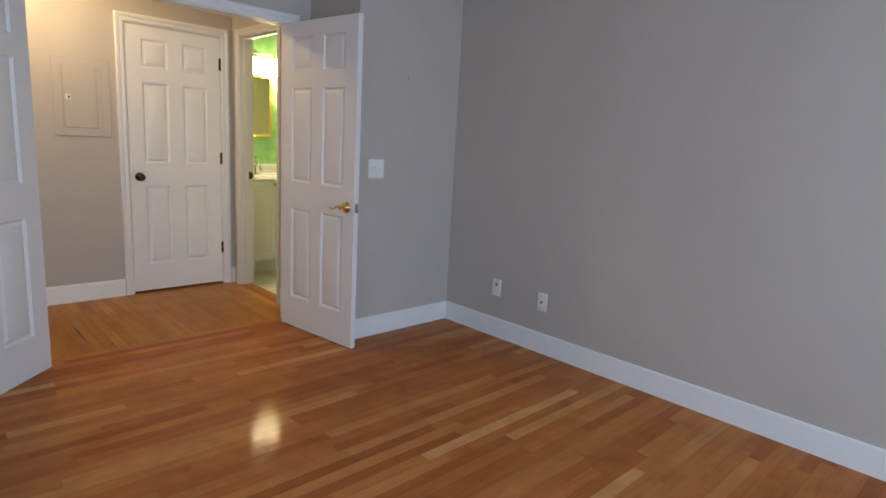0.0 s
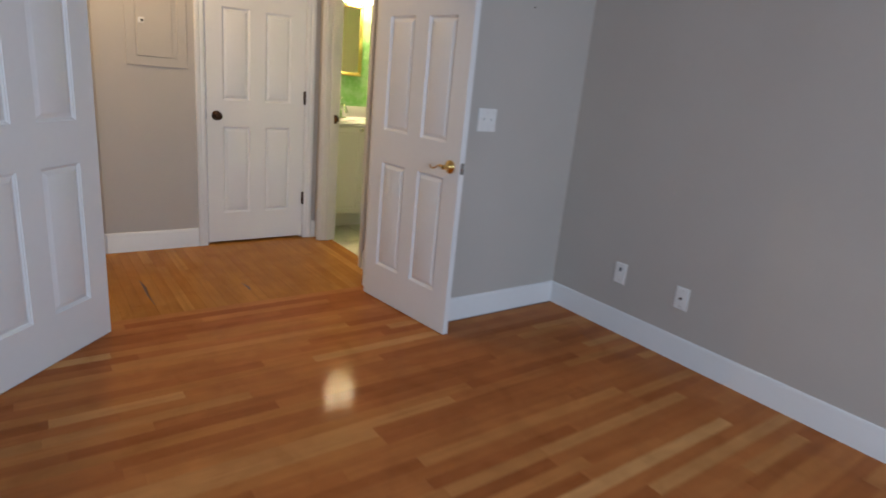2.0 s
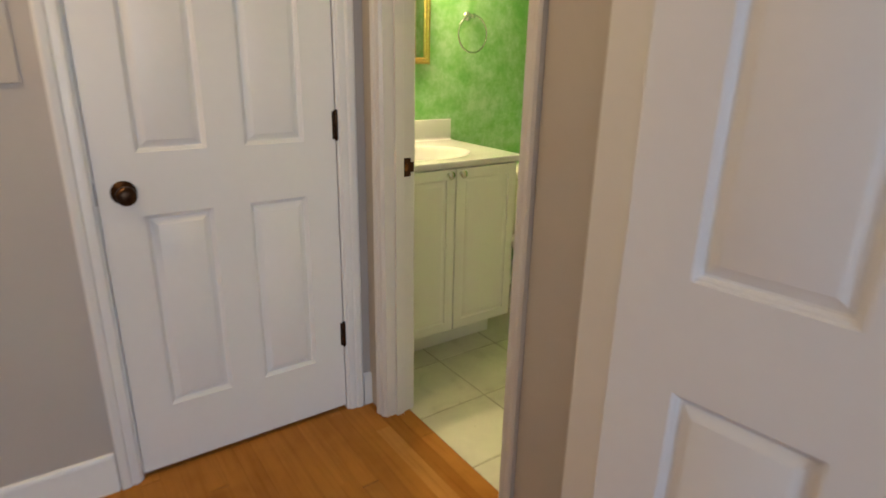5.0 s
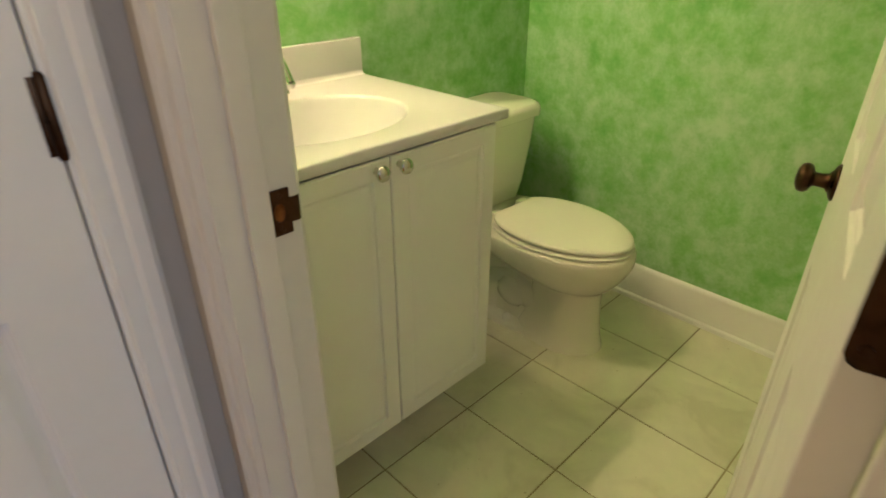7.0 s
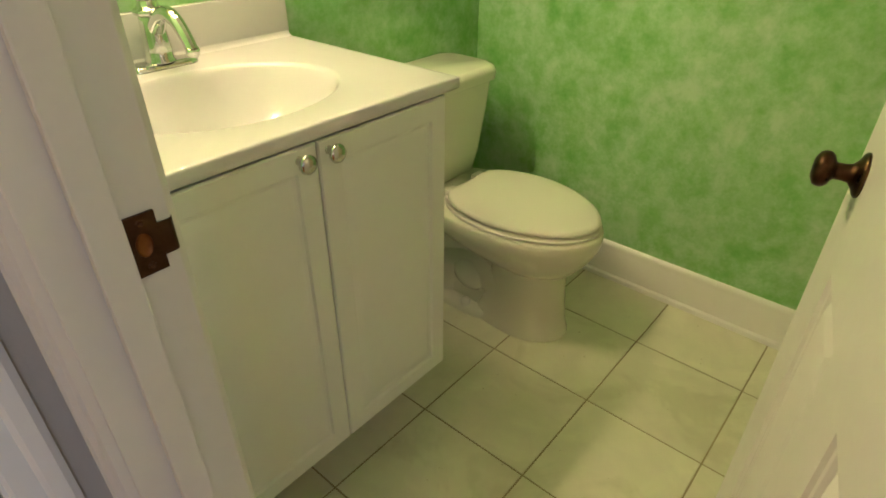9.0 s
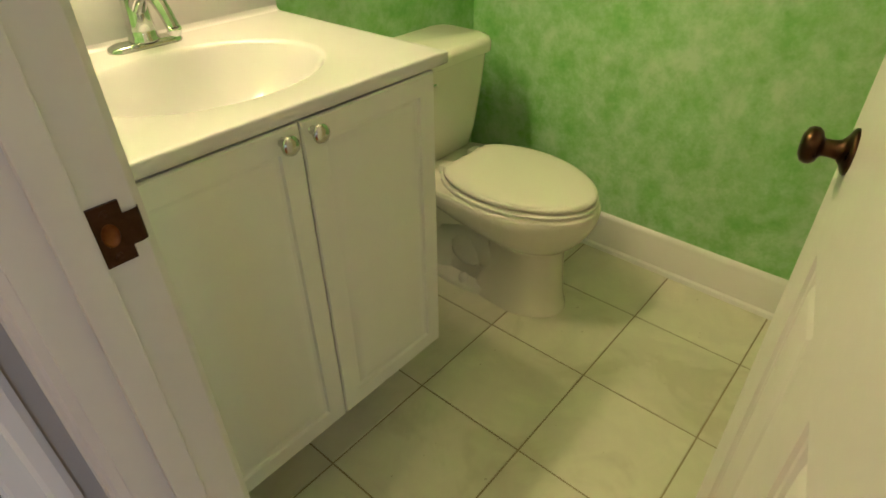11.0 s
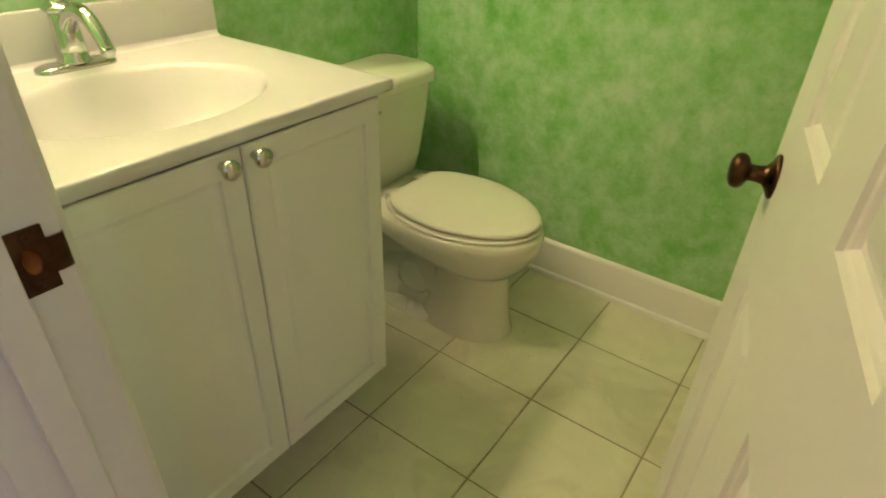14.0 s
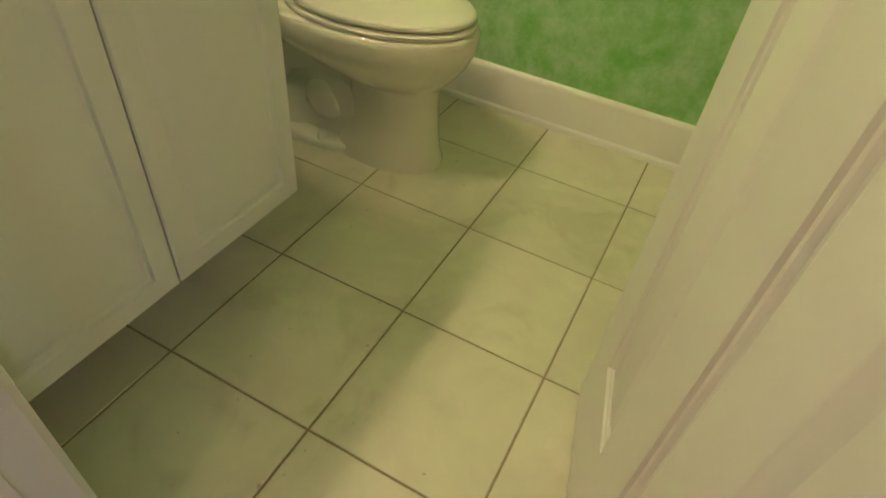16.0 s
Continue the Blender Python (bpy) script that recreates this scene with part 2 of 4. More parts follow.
def tube(bm, pts, radii, n=12, flat=1.0):
    """Swept round bar through the points; flat squashes it upright."""
    pts = [Vector(p) for p in pts]
    rings = []
    for i, p in enumerate(pts):
        d = (pts[min(i + 1, len(pts) - 1)] - pts[max(i - 1, 0)]).normalized()
        side = d.cross(Vector((0, 0, 1)))
        side = side.normalized() if side.length > 1e-3 else Vector((1, 0, 0))
        up = side.cross(d)
        r = radii[i] if isinstance(radii, (list, tuple)) else radii
        rings.append([bm.verts.new(p + side * (r * math.cos(2 * math.pi * k / n)) + up * (r * flat * math.sin(2 * math.pi * k / n))) for k in range(n)])
    skin(bm, rings, cap=True)
    return bm


def arc(f, n):
    return [f(i / (n - 1)) for i in range(n)]


def extrude_profile(bm, profile, a, b, out):
    """Moulding: profile of (projection, height) pairs run from a to b, standing off along out."""
    a, b, out = Vector(a), Vector(b), Vector(out)
    rings = [[bm.verts.new(p + out * o + Vector((0, 0, h))) for o, h in profile] for p in (a, b)]
    n = len(profile)
    for k in range(n):
        bm.faces.new([rings[0][k], rings[0][(k + 1) % n], rings[1][(k + 1) % n], rings[1][k]])
    bm.faces.new(rings[0])
    bm.faces.new(rings[1])
    return bm


# ---- plan ----
XR, YS, YO, XJ = 3.030, 3.130, 3.69, 2.178     # bedroom: east wall, switch wall, wall of the double door, return
XH, XBI, XF, YB, YBS = 2.188, 2.298, 3.824, 5.60, 3.98   # bath: hall face, inner face, far wall, back wall, near wall
YC = 4.930                                      # closet wall
YOH = 3.80                                      # hall face of the double-door wall
OX0, OX1, OZ = 0.578, 2.043, 2.008              # double-door opening
BY0, BY1, BZ = 4.160, 4.797, 2.035              # bath door opening
CX0, CX1, CZ = 1.378, 2.093, 2.04               # closet door opening
HC, XW, YN0 = 2.44, -1.75, -2.35                # ceiling, bedroom west and south walls
AX, AY = 0.750, YC                              # where the hall turns by 45 degrees
D45 = Vector((-math.sqrt(0.5), math.sqrt(0.5), 0))


def wall(name, label, boxes, material=None):
    bm = bmesh.new()
    for a, b in boxes:
        box(bm, a, b)
    return solo(name, bm, material or WALL, label, "wall", "structure")


wall("wall_east", "long greige painted bedroom wall", [((XR, YN0, 0), (XR + 0.12, YS, HC))])
wall("wall_switch", "greige painted wall with the light switch", [((XJ, YS, 0), (XR + 0.12, YO, HC)), ((XJ + 0.01, YO, 0), (XBI, YOH, HC))])
wall("wall_double_door", "greige painted wall around the double door", [
    ((XW, YO, 0), (OX0, YOH, HC)), ((OX0, YO, OZ), (OX1, YOH, HC)), ((OX1, YO, 0), (XJ + 0.01, YOH, HC))])
wall("wall_west", "greige bedroom wall with a window opening", [
    ((XW - 0.12, YN0, 0), (XW, -0.4, HC)), ((XW - 0.12, 1.2, 0), (XW, YO + 0.1, HC)),
    ((XW - 0.12, -0.4, 0), (XW, 1.2, 0.72)), ((XW - 0.12, -0.4, 2.2), (XW, 1.2, HC))])
wall("wall_south", "greige bedroom wall with a wide window opening", [
    ((XW - 0.12, YN0 - 0.12, 0), (-0.3, YN0, HC)), ((1.5, YN0 - 0.12, 0), (XR + 0.12, YN0, HC)),
    ((-0.3, YN0 - 0.12, 0), (1.5, YN0, 0.72)), ((-0.3, YN0 - 0.12, 2.2), (1.5, YN0, HC))])
wall("wall_bath_door", "greige painted hall wall around the bathroom door", [
    ((XH, YOH, 0), (XH + 0.06, BY0 - 0.018, HC)), ((XH, BY1 + 0.018, 0), (XH + 0.06, YC, HC)), ((XH, BY0 - 0.018, BZ + 0.018), (XH + 0.06, BY1 + 0.018, HC))])
wall("wall_bath_west", "green sponge-painted bathroom wall around the door", [
    ((XH + 0.06, YOH + 0.05, 0), (XBI, BY0 - 0.018, HC)), ((XH + 0.06, BY1 + 0.018, 0), (XBI, YB + 0.1, HC)), ((XH + 0.06, BY0 - 0.018, BZ + 0.018), (XBI, BY1 + 0.018, HC))], GREEN)
wall("wall_closet", "greige painted hall wall around the closet door", [
    ((AX, YC, 0), (CX0, YC + 0.11, HC)), ((CX1, YC, 0), (XH + 0.06, YC + 0.11, HC)), ((CX0, YC, CZ), (CX1, YC + 0.11, HC))])
wall("wall_closet_inside", "plain closet back wall behind the closed door", [((AX + 0.3, YC + 0.6, 0), (XH + 0.06, YC + 0.7, HC))])
wall("wall_bath_north", "green sponge-painted bathroom wall behind the sink", [((XBI, YB, 0), (XF + 0.12, YB + 0.1, HC))], GREEN)
wall("wall_bath_east", "green sponge-painted bathroom wall beside the toilet", [((XF, YBS - 0.1, 0), (XF + 0.12, YB, HC))], GREEN)
wall("wall_bath_south", "cream painted bathroom wall behind the door", [((XBI, YBS - 0.1, 0), (XF, YBS, HC))], CREAM)
# hall's west end and the 45 degree wall with its own doorway
wall("wall_hall_west", "plain greige hall wall", [((-0.35, YOH, 0), (-0.25, 6.1, HC))])
bm = bmesh.new()
ANG = pose(AX, AY, 0, 0, 0, 135)
for x0, x1, z0, z1 in ((0, 0.264, 0, HC), (0.984, 1.45, 0, HC), (0.264, 0.984, 2.04, HC)):
    box(bm, (x0, -0.11, z0), (x1, 0, z1))
bm.transform(ANG)
solo("wall_angled", bm, WALL, "short greige hall wall turned at an angle", "wall", "structure")
wall("wall_side_room", "dark plain walls of the unlit side room", [((-0.35, 7.2, 0), (1.6, 7.3, HC)), ((1.05, YC + 0.75, 0), (1.15, 7.2, HC)), ((-0.45, 6.0, 0), (-0.35, 7.3, HC))])

for nm, a, b, lab in (("ceiling", (XW, YN0, HC), (XR, YO, HC + 0.1), "white bedroom ceiling"), ("ceiling_hall", (-0.35, YO, HC), (XH + 0.06, 7.3, HC + 0.1), "white hall ceiling"),
                      ("ceiling_bath", (XH + 0.06, YBS - 0.1, HC), (XF + 0.12, YB + 0.1, HC + 0.1), "white bathroom ceiling")):
    solo(nm, box(bmesh.new(), a, b), CEIL, lab, "ceiling", "structure")

# ---- trim: baseboards and casings ----
BASE = [(0, 0), (0.016, 0), (0.0155, 0.006), (0.014, 0.012), (0.014, 0.100), (0.0115, 0.108), (0.0125, 0.115), (0.007, 0.127), (0, 0.131)]


SHOE = [(0, 0), (0.027, 0), (0.027, 0.007), (0.0245, 0.0145), (0.019, 0.018), (0.0145, 0.0185), (0.014, 0.112), (0.0115, 0.120), (0.0125, 0.127), (0.007, 0.138), (0, 0.142)]


def baseboard(a, b, out, label="white painted moulded baseboard", profile=BASE):
    bm = extrude_profile(bmesh.new(), profile, (*a, 0), (*b, 0), (*out, 0))
    return solo("baseboard", bm, TRIM, label, "baseboard", "structure", smooth=35)


baseboard((XR, YN0), (XR, YS), (-1, 0), "long white painted baseboard on the bedroom wall")
baseboard((XJ - 0.014, YS), (XR, YS), (0, -1), "white painted baseboard under the light switch")
baseboard((XJ, YS - 0.014), (XJ, YO), (-1, 0))
baseboard((XW, YO), (OX0 - 0.07, YO), (0, -1))
baseboard((OX1 + 0.075, YO), (XJ, YO), (0, -1))
baseboard((XW, YN0), (XW, YO), (1, 0))
baseboard((AX + 0.0, YC), (CX0 - 0.062, YC), (0, -1), "white painted baseboard under the breaker panel")
baseboard((CX1 + 0.062, YC), (XH, YC), (0, -1), "short white baseboard beside the closet door")
baseboard((XH, YOH), (XH, BY0 - 0.063), (-1, 0))
e45 = Vector((AX, AY, 0)) + D45 * 0.128
baseboard((AX, AY), (e45.x, e45.y), (-math.sqrt(0.5), -math.sqrt(0.5)), "short white baseboard on the angled wall")
baseboard((XF, YBS), (XF, YB), (-1, 0), "white painted baseboard under the green wall", SHOE)
baseboard((3.0, YB), (XF - 0.028, YB), (0, -1), profile=SHOE)
baseboard((XBI + 0.02, YBS), (XF - 0.028, YBS), (0, 1), profile=SHOE)

CAS = [(0, 0), (0.006, 0.011), (0.017, 0.014), (0.03, 0.011), (0.036, 0.017), (0.052, 0.019), (0.06, 0.014), (0.06, 0)]


def casing(name, m, w, h, label, width=0.06, coat=TRIM):
    """Mitred moulding round an opening of width w in the plane y=0, standing off along -y; opening from x=0 to w."""
    bm = bmesh.new()
    k = width / 0.06
    path = [((0, 0), (-1, 0)), ((0, h), (-1, 1)), ((w, h), (1, 1)), ((w, 0), (1, 0))]
    rings = []
    for (px, pz), (ox, oz) in path:
        rings.append([bm.verts.new(m @ Vector((px + ox * (d * k + 0.004), -s, pz + oz * (d * k + 0.004)))) for d, s in CAS])
    n = len(CAS)
    for a, b in zip(rings, rings[1:]):
        for i in range(n - 1):
            bm.faces.new([a[i], a[i + 1], b[i + 1], b[i]])
    for r in (rings[0], rings[-1]):
        bm.faces.new(r)
    return solo(name, bm, coat, label, "door casing", "structure", smooth=30)


def jamb(name, m, w, h, depth, label, stop_y, stop=True, coat=TRIM):
    """Lining boards of an opening, with door stops: x 0..w, y 0..depth."""
    bm = bmesh.new()
    e = 0.002
    box(bm, (0, -e, 0), (0.018, depth + e, h), 0.0015)
    box(bm, (w - 0.018, -e, 0), (w, depth + e, h), 0.0015)
    box(bm, (0.018, -e, h - 0.018), (w - 0.018, depth + e, h), 0.0015)
    if stop:
        box(bm, (0.018, stop_y, 0), (0.029, stop_y + 0.032, h - 0.018), 0.002)
        box(bm, (w - 0.029, stop_y, 0), (w - 0.018, stop_y + 0.032, h - 0.018), 0.002)
        box(bm, (0.029, stop_y, h - 0.029), (w - 0.029, stop_y + 0.032, h - 0.018), 0.002)
    bm.transform(m)
    return solo(name, bm, coat, label, "door frame", "structure")


# double door: frame and casings; the opening's own lining is 18 mm
jamb("door_frame_1", pose(OX0, YO, 0), OX1 - OX0, OZ, YOH - YO, "white painted frame of the double door", 0.045, False)
casing("trim_1", pose(OX0 + 0.018, YO, 0), OX1 - OX0 - 0.036, OZ - 0.018, "white moulded casing of the double door, bedroom side")
casing("trim_2", pose(OX1 - 0.018, YOH, 0, 0, 0, 180), OX1 - OX0 - 0.036, OZ - 0.018, "white moulded casing of the double door, hall side")
# closet: frame 18 mm inside
jamb("door_frame_2", pose(CX0 - 0.012, YC, 0), CX1 - CX0 + 0.024, CZ + 0.006, 0.11, "white painted closet door frame", 0.046)
casing("trim_3", pose(CX0 + 0.006, YC, 0), CX1 - CX0 - 0.012, CZ - 0.012, "white moulded casing of the closet door")
# bathroom: clear opening BY0..BY1
MB = pose(XH, BY1 + 0.018, 0, 0, 0, -90)
jamb("door_frame_3", MB, BY1 - BY0 + 0.036, BZ + 0.018, XBI - XH, "white painted bathroom door frame", 0.035, coat=OFFWHITE)
casing("trim_4", pose(XH, BY1, 0, 0, 0, -90), BY1 - BY0, BZ, "white moulded casing of the bathroom door, hall side", 0.052, OFFWHITE)
casing("trim_5", pose(XBI, BY0, 0, 0, 0, 90), BY1 - BY0, BZ, "white moulded casing of the bathroom door, inside", coat=OFFWHITE)
# side room doorway in the angled wall
MA = ANG @ pose(0.984, 0, 0, 0, 0, 180)
jamb("door_frame_4", MA, 0.72, 2.04, 0.11, "white painted frame of the side doorway", 0.05)
casing("trim_6", MA @ pose(0.018, 0, 0), 0.684, 2.022, "wide white moulded casing of the side doorway", 0.112)
# backing for the closet frame's outer gaps is the wall itself; windows of the bedroom
for nm, m, w in (("window_1", pose(-0.3, YN0 - 0.06, 0.72), 1.8), ("window_2", pose(XW - 0.06, 1.2, 0.72, 0, 0, -90), 1.6)):
    win = thing(nm, "white painted bedroom window frame letting in daylight", "window", m, kind="structure")
    bm = bmesh.new()
    for a, b in (((0, -0.03, 0), (w, 0.03, 0.05)), ((0, -0.03, 1.43), (w, 0.03, 1.48)), ((0, -0.03, 0.05), (0.05, 0.03, 1.43)),
                 ((w - 0.05, -0.03, 0.05), (w, 0.03, 1.43)), ((w / 2 - 0.025, -0.025, 0.05), (w / 2 + 0.025, 0.025, 1.43))):
        box(bm, a, b, 0.004)
    part("window_frame", bm, TRIM, win)


# ---- doors ----
def ring_face(bm, rect, prof, y, sgn):
    """Moulded panel: nested rectangles (inset, depth) closing in a flat field."""
    x0, z0, x1, z1 = rect
    loops = []
    for i, d in prof:
        loops.append([bm.verts.new((x, y + sgn * d, z)) for x, z in ((x0 + i, z0 + i), (x1 - i, z0 + i), (x1 - i, z1 - i), (x0 + i, z1 - i))])
    skin(bm, loops)
    bm.faces.new(loops[-1])


PROF = [(0, 0), (0.0025, 0.0042), (0.006, 0.0056), (0.010, 0.0105), (0.0135, 0.0115), (0.0165, 0.0105), (0.030, 0.0032), (0.033, 0.0022)]


def six_panel(door, w, h, t=0.035, coat=DOORW):
    """Leaf in x 0..w, y 0..t, with six moulded panels on both faces."""
    s, mu = 0.108, 0.108
    p = (w - 2 * s - mu) / 2
    xs = [0.0015, s, s + p, s + p + mu, w - s, w - 0.0015]
    k = h / 2.02
    zs = [0.0015, 0.215 * k, 0.832 * k, 1.010 * k, 1.612 * k, 1.718 * k, 1.925 * k, h - 0.0015]
    bm = bmesh.new()
    for y in (0, t):
        g = [[bm.verts.new((x, y, z)) for z in zs] for x in xs]
        for i in range(5):
            for j in range(7):
                if not (i in (1, 3) and j in (1, 3, 5)):
                    bm.faces.new([g[i][j], g[i + 1][j], g[i + 1][j + 1], g[i][j + 1]])
    rim = lambda y, c: [bm.verts.new((x, y, z)) for x, z in ((c, c), (w - c, c), (w - c, h - c), (c, h - c))]
    skin(bm, [rim(0, 0.0015), rim(0.0015, 0), rim(t - 0.0015, 0), rim(t, 0.0015)])
    bmesh.ops.remove_doubles(bm, verts=bm.verts, dist=1e-5)
    part("leaf", bm, coat, door)
    for i in (1, 3):
        for j in (1, 3, 5):
            bm = bmesh.new()
            r = (xs[i], zs[j], xs[i + 1], zs[j + 1])
            ring_face(bm, r, PROF, 0, 1)
            ring_face(bm, r, PROF, t, -1)
            part("panel", bm, coat, door, smooth=25)


def hinge(door, x, y, z, material, out=-1, length=0.089, label="dark bronze butt hinge"):
    bm = bmesh.new()
    yy = y + out * 0.004
    lathe(bm, [(0, -length / 2 - 0.006), (0.004, -length / 2 - 0.005), (0.0062, -length / 2), (0.0062, length / 2), (0.004, length / 2 + 0.005), (0, length / 2 + 0.006)], pose(x, yy, z), 12)
    box(bm, (x - 0.012, y - 0.0015, z - length / 2), (x + 0.012, y + 0.0015, z + length / 2), 0.0006)
    return part("hinge", bm, material, door, label, smooth=40)


def knob(door, x, z, material, t=0.035, sides=(-1, 1), label="dark bronze round door knob", k=1.0):
    prof = [(0, 0), (0.033, 0), (0.033, 0.003), (0.030, 0.006), (0.021, 0.010), (0.014, 0.016), (0.0125, 0.024), (0.0125, 0.034),
            (0.015, 0.037), (0.022, 0.040), (0.0262, 0.046), (0.0265, 0.052), (0.024, 0.058), (0.015, 0.0625), (0, 0.064)]
    prof = [(r * k, h * k) for r, h in prof]
    bm = bmesh.new()
    for s in sides:
        lathe(bm, prof, pose(x, 0 if s < 0 else t, z, 90 if s < 0 else -90), 28)
    return part("door_knob", bm, material, door, label, smooth=45)


def latch(door, x, z, t, material):
    bm = bmesh.new()
    box(bm, (x - 0.001, t / 2 - 0.0125, z - 0.028), (x + 0.0012, t / 2 + 0.0125, z + 0.028), 0.0005)
    box(bm, (x, t / 2 - 0.006, z - 0.008), (x + 0.010, t / 2 + 0.006, z + 0.008), 0.002)
    return part("latch_plate", bm, material, door, "metal latch plate in the door edge", smooth=40)


def lever(door, x, z, t, material):
    """Round rose and a scrolled lever pointing to the hinge side, on both faces."""
    bm = bmesh.new()
    for s in (-1, 1):
        y0 = 0 if s < 0 else t
        m = pose(x, y0, z, 90 if s < 0 else -90)
        lathe(bm, [(0, 0), (0.034, 0), (0.034, 0.003), (0.031, 0.008), (0.024, 0.011), (0.022, 0.014), (0.015, 0.017), (0.012, 0.022), (0.011, 0.044), (0.0115, 0.05), (0.009, 0.054), (0, 0.055)], m, 28)
        pts = arc(lambda u: (x - 0.086 * u, y0 + s * (0.047 - 0.004 * math.sin(math.pi * u)), z + 0.010 * math.sin(1.7 * math.pi * u) * (0.4 + u) - 0.004 * u), 15)
        last = pts[-1]
        pts += [(last[0] - 0.006, last[1] + s * 0.004, last[2] + 0.006), (last[0] - 0.005, last[1] + s * 0.006, last[2] + 0.014)]
        tube(bm, pts, [0.0078 - 0.004 * min(1, i / 9) + 0.0006 * (i > 14) for i in range(17)], 10, 0.9)
    return part("door_lever", bm, material, door, "polished brass lever handle", smooth=50)


# closet door, closed; its front face is just inside the casing
CW = CX1 - CX0 - 0.018
closet = thing("door_1", "closed white six-panel closet door with dark knob", "door", pose(CX0 + 0.009, YC + 0.004, 0.017), kind="structure")
six_panel(closet, CW, CZ - 0.033)
knob(closet, 0.066, 0.898, BRONZE, sides=(-1,))
for z in (0.30, 1.05, 1.80):
    hinge(closet, CW + 0.001, 0, z, BRONZE)
bm = box(bmesh.new(), (-0.003, 0.002, 0.868), (0.0, 0.02, 0.928))
part("strike_plate", bm, BRONZE, closet, "thin dark strike plate")

# double door leaves, both standing open into the bedroom
LW, LH = 0.725, 1.982
rl = thing("door_2", "open white six-panel double-door leaf with brass lever", "door", kind="structure")
# local x runs from hinge to free edge, the face at y=0 looks west to the hall opening
rl.matrix_world = pose(1.975, 3.692, 0.006, 0, 0, -83.1)
six_panel(rl, LW, LH)
lever(rl, LW - 0.066, 0.878, 0.035, BRASS)
latch(rl, LW, 0.878, 0.035, NICKEL)
for z in (0.25, 1.0, 1.75):
    hinge(rl, -0.002, 0.035, z, BRASS, out=1, label="brass butt hinge")
ll = thing("door_3", "open white six-panel double-door leaf, angled into the bedroom", "door", kind="structure")
ll.matrix_world = pose(0.594, 3.690, 0.003, 0, 0, 225.5)
six_panel(ll, LW, LH)
lever(ll, LW - 0.066, 0.878, 0.035, BRASS)
latch(ll, LW, 0.878, 0.035, NICKEL)
for z in (0.25, 1.0, 1.75):
    hinge(ll, -0.002, 0.0, z, BRASS, label="brass butt hinge")

# bathroom door, open into the bathroom; the face at y=0.035 looks to the sink
BW = BY1 - BY0 - 0.018
bd = thing("door_4", "open white six-panel bathroom door with dark bronze knob", "door", kind="structure")
bd.matrix_world = pose(XBI + 0.006, BY0 + 0.045, 0.013, 0, 0, BATH_SWING) @ pose(0, -0.035, 0)
six_panel(bd, BW, BZ - 0.02, coat=OFFWHITE)
knob(bd, BW - 0.052, 0.930, BRONZE, k=0.79)
latch(bd, BW, 0.905, 0.035, BRONZE)
# hinge leaves in the door's edge, with rounded inner corners
for z in (0.257, 1.053, 1.777):
    bm = bmesh.new()
    rings = []
    for x in (-0.0016, 0.0006):
        ring = [(0.0, -0.046), (0.024, -0.046), (0.030, -0.043), (0.033, -0.037), (0.033, 0.037), (0.030, 0.043), (0.024, 0.046), (0.0, 0.046)]
        rings.append([bm.verts.new((x, 0.001 + q, z + r)) for q, r in ring])
    skin(bm, rings, cap=True)
    for q, r in ((0.024, 0.032), (0.012, 0.0), (0.024, -0.032)):
        lathe(bm, [(0.0042, 0), (0.0042, 0.0008), (0.0028, 0.0014), (0, 0.0010)], pose(-0.0016, q, z + r, 0, -90), 10)
    part("hinge_leaf", bm, BRONZE, bd, "dark bronze hinge leaf", smooth=40)
# hinge leaves let into the jamb, seen from the open side
for z in (0.27, 1.066, 1.79):
    bm = bmesh.new()
    box(bm, (XBI - 0.036, BY0 - 0.002, z - 0.045), (XBI + 0.002, BY0 + 0.0016, z + 0.045), 0.001)
    for dx, dz in ((-0.026, 0.03), (-0.013, 0.0), (-0.026, -0.03)):
        lathe(bm, [(0.0042, 0), (0.0042, 0.001), (0.003, 0.0016), (0, 0.0012)], pose(XBI + dx, BY0 + 0.0014, z + dz, -90), 10)
    lathe(bm, [(0, -0.05), (0.005, -0.049), (0.0063, -0.045), (0.0063, 0.045), (0.005, 0.049), (0, 0.05)], pose(XBI + 0.005, BY0 + 0.003, z), 12)
    solo("hinge", bm, BRONZE, "dark bronze butt hinge let into the bathroom door frame", "hinge", smooth=40, group="bathroom door hinges")

# strike plate with its curved lip on the latch-side jamb
sp = thing("strike_plate", "dark bronze strike plate screwed to the white door frame", "strike plate")
SX, SZ, SY = XBI - 0.029, 0.935, BY1 - 0.0032
bm = bmesh.new()
hole = [(0.0082 * math.cos(a), 0.0125 * math.sin(a)) for a in [2 * math.pi * k / 32 for k in range(32)]]
rim = [(max(-0.013, min(0.016, 0.05 * math.cos(a))), max(-0.031, min(0.031, 0.05 * math.sin(a)))) for a in [2 * math.pi * k / 32 for k in range(32)]]
skin(bm, [[bm.verts.new((SX + x, y, SZ + z)) for x, z in ring] for ring, y in ((rim, BY1 + 0.0005), (rim, SY), (hole, SY), (hole, SY + 0.0008))])
part("plate", bm, BRONZE, sp, smooth=30)
bm = bmesh.new()
dish = [[bm.verts.new((SX + x * k, SY + 0.0008 + d, SZ + z * k)) for x, z in hole] for k, d in ((1.0, 0.0), (0.92, 0.0009), (0.75, 0.0016), (0.45, 0.0020))]
skin(bm, dish)
bm.faces.new(dish[-1])
part("latch_pocket", bm, WORN, sp, "worn coppery latch pocket", smooth=60)
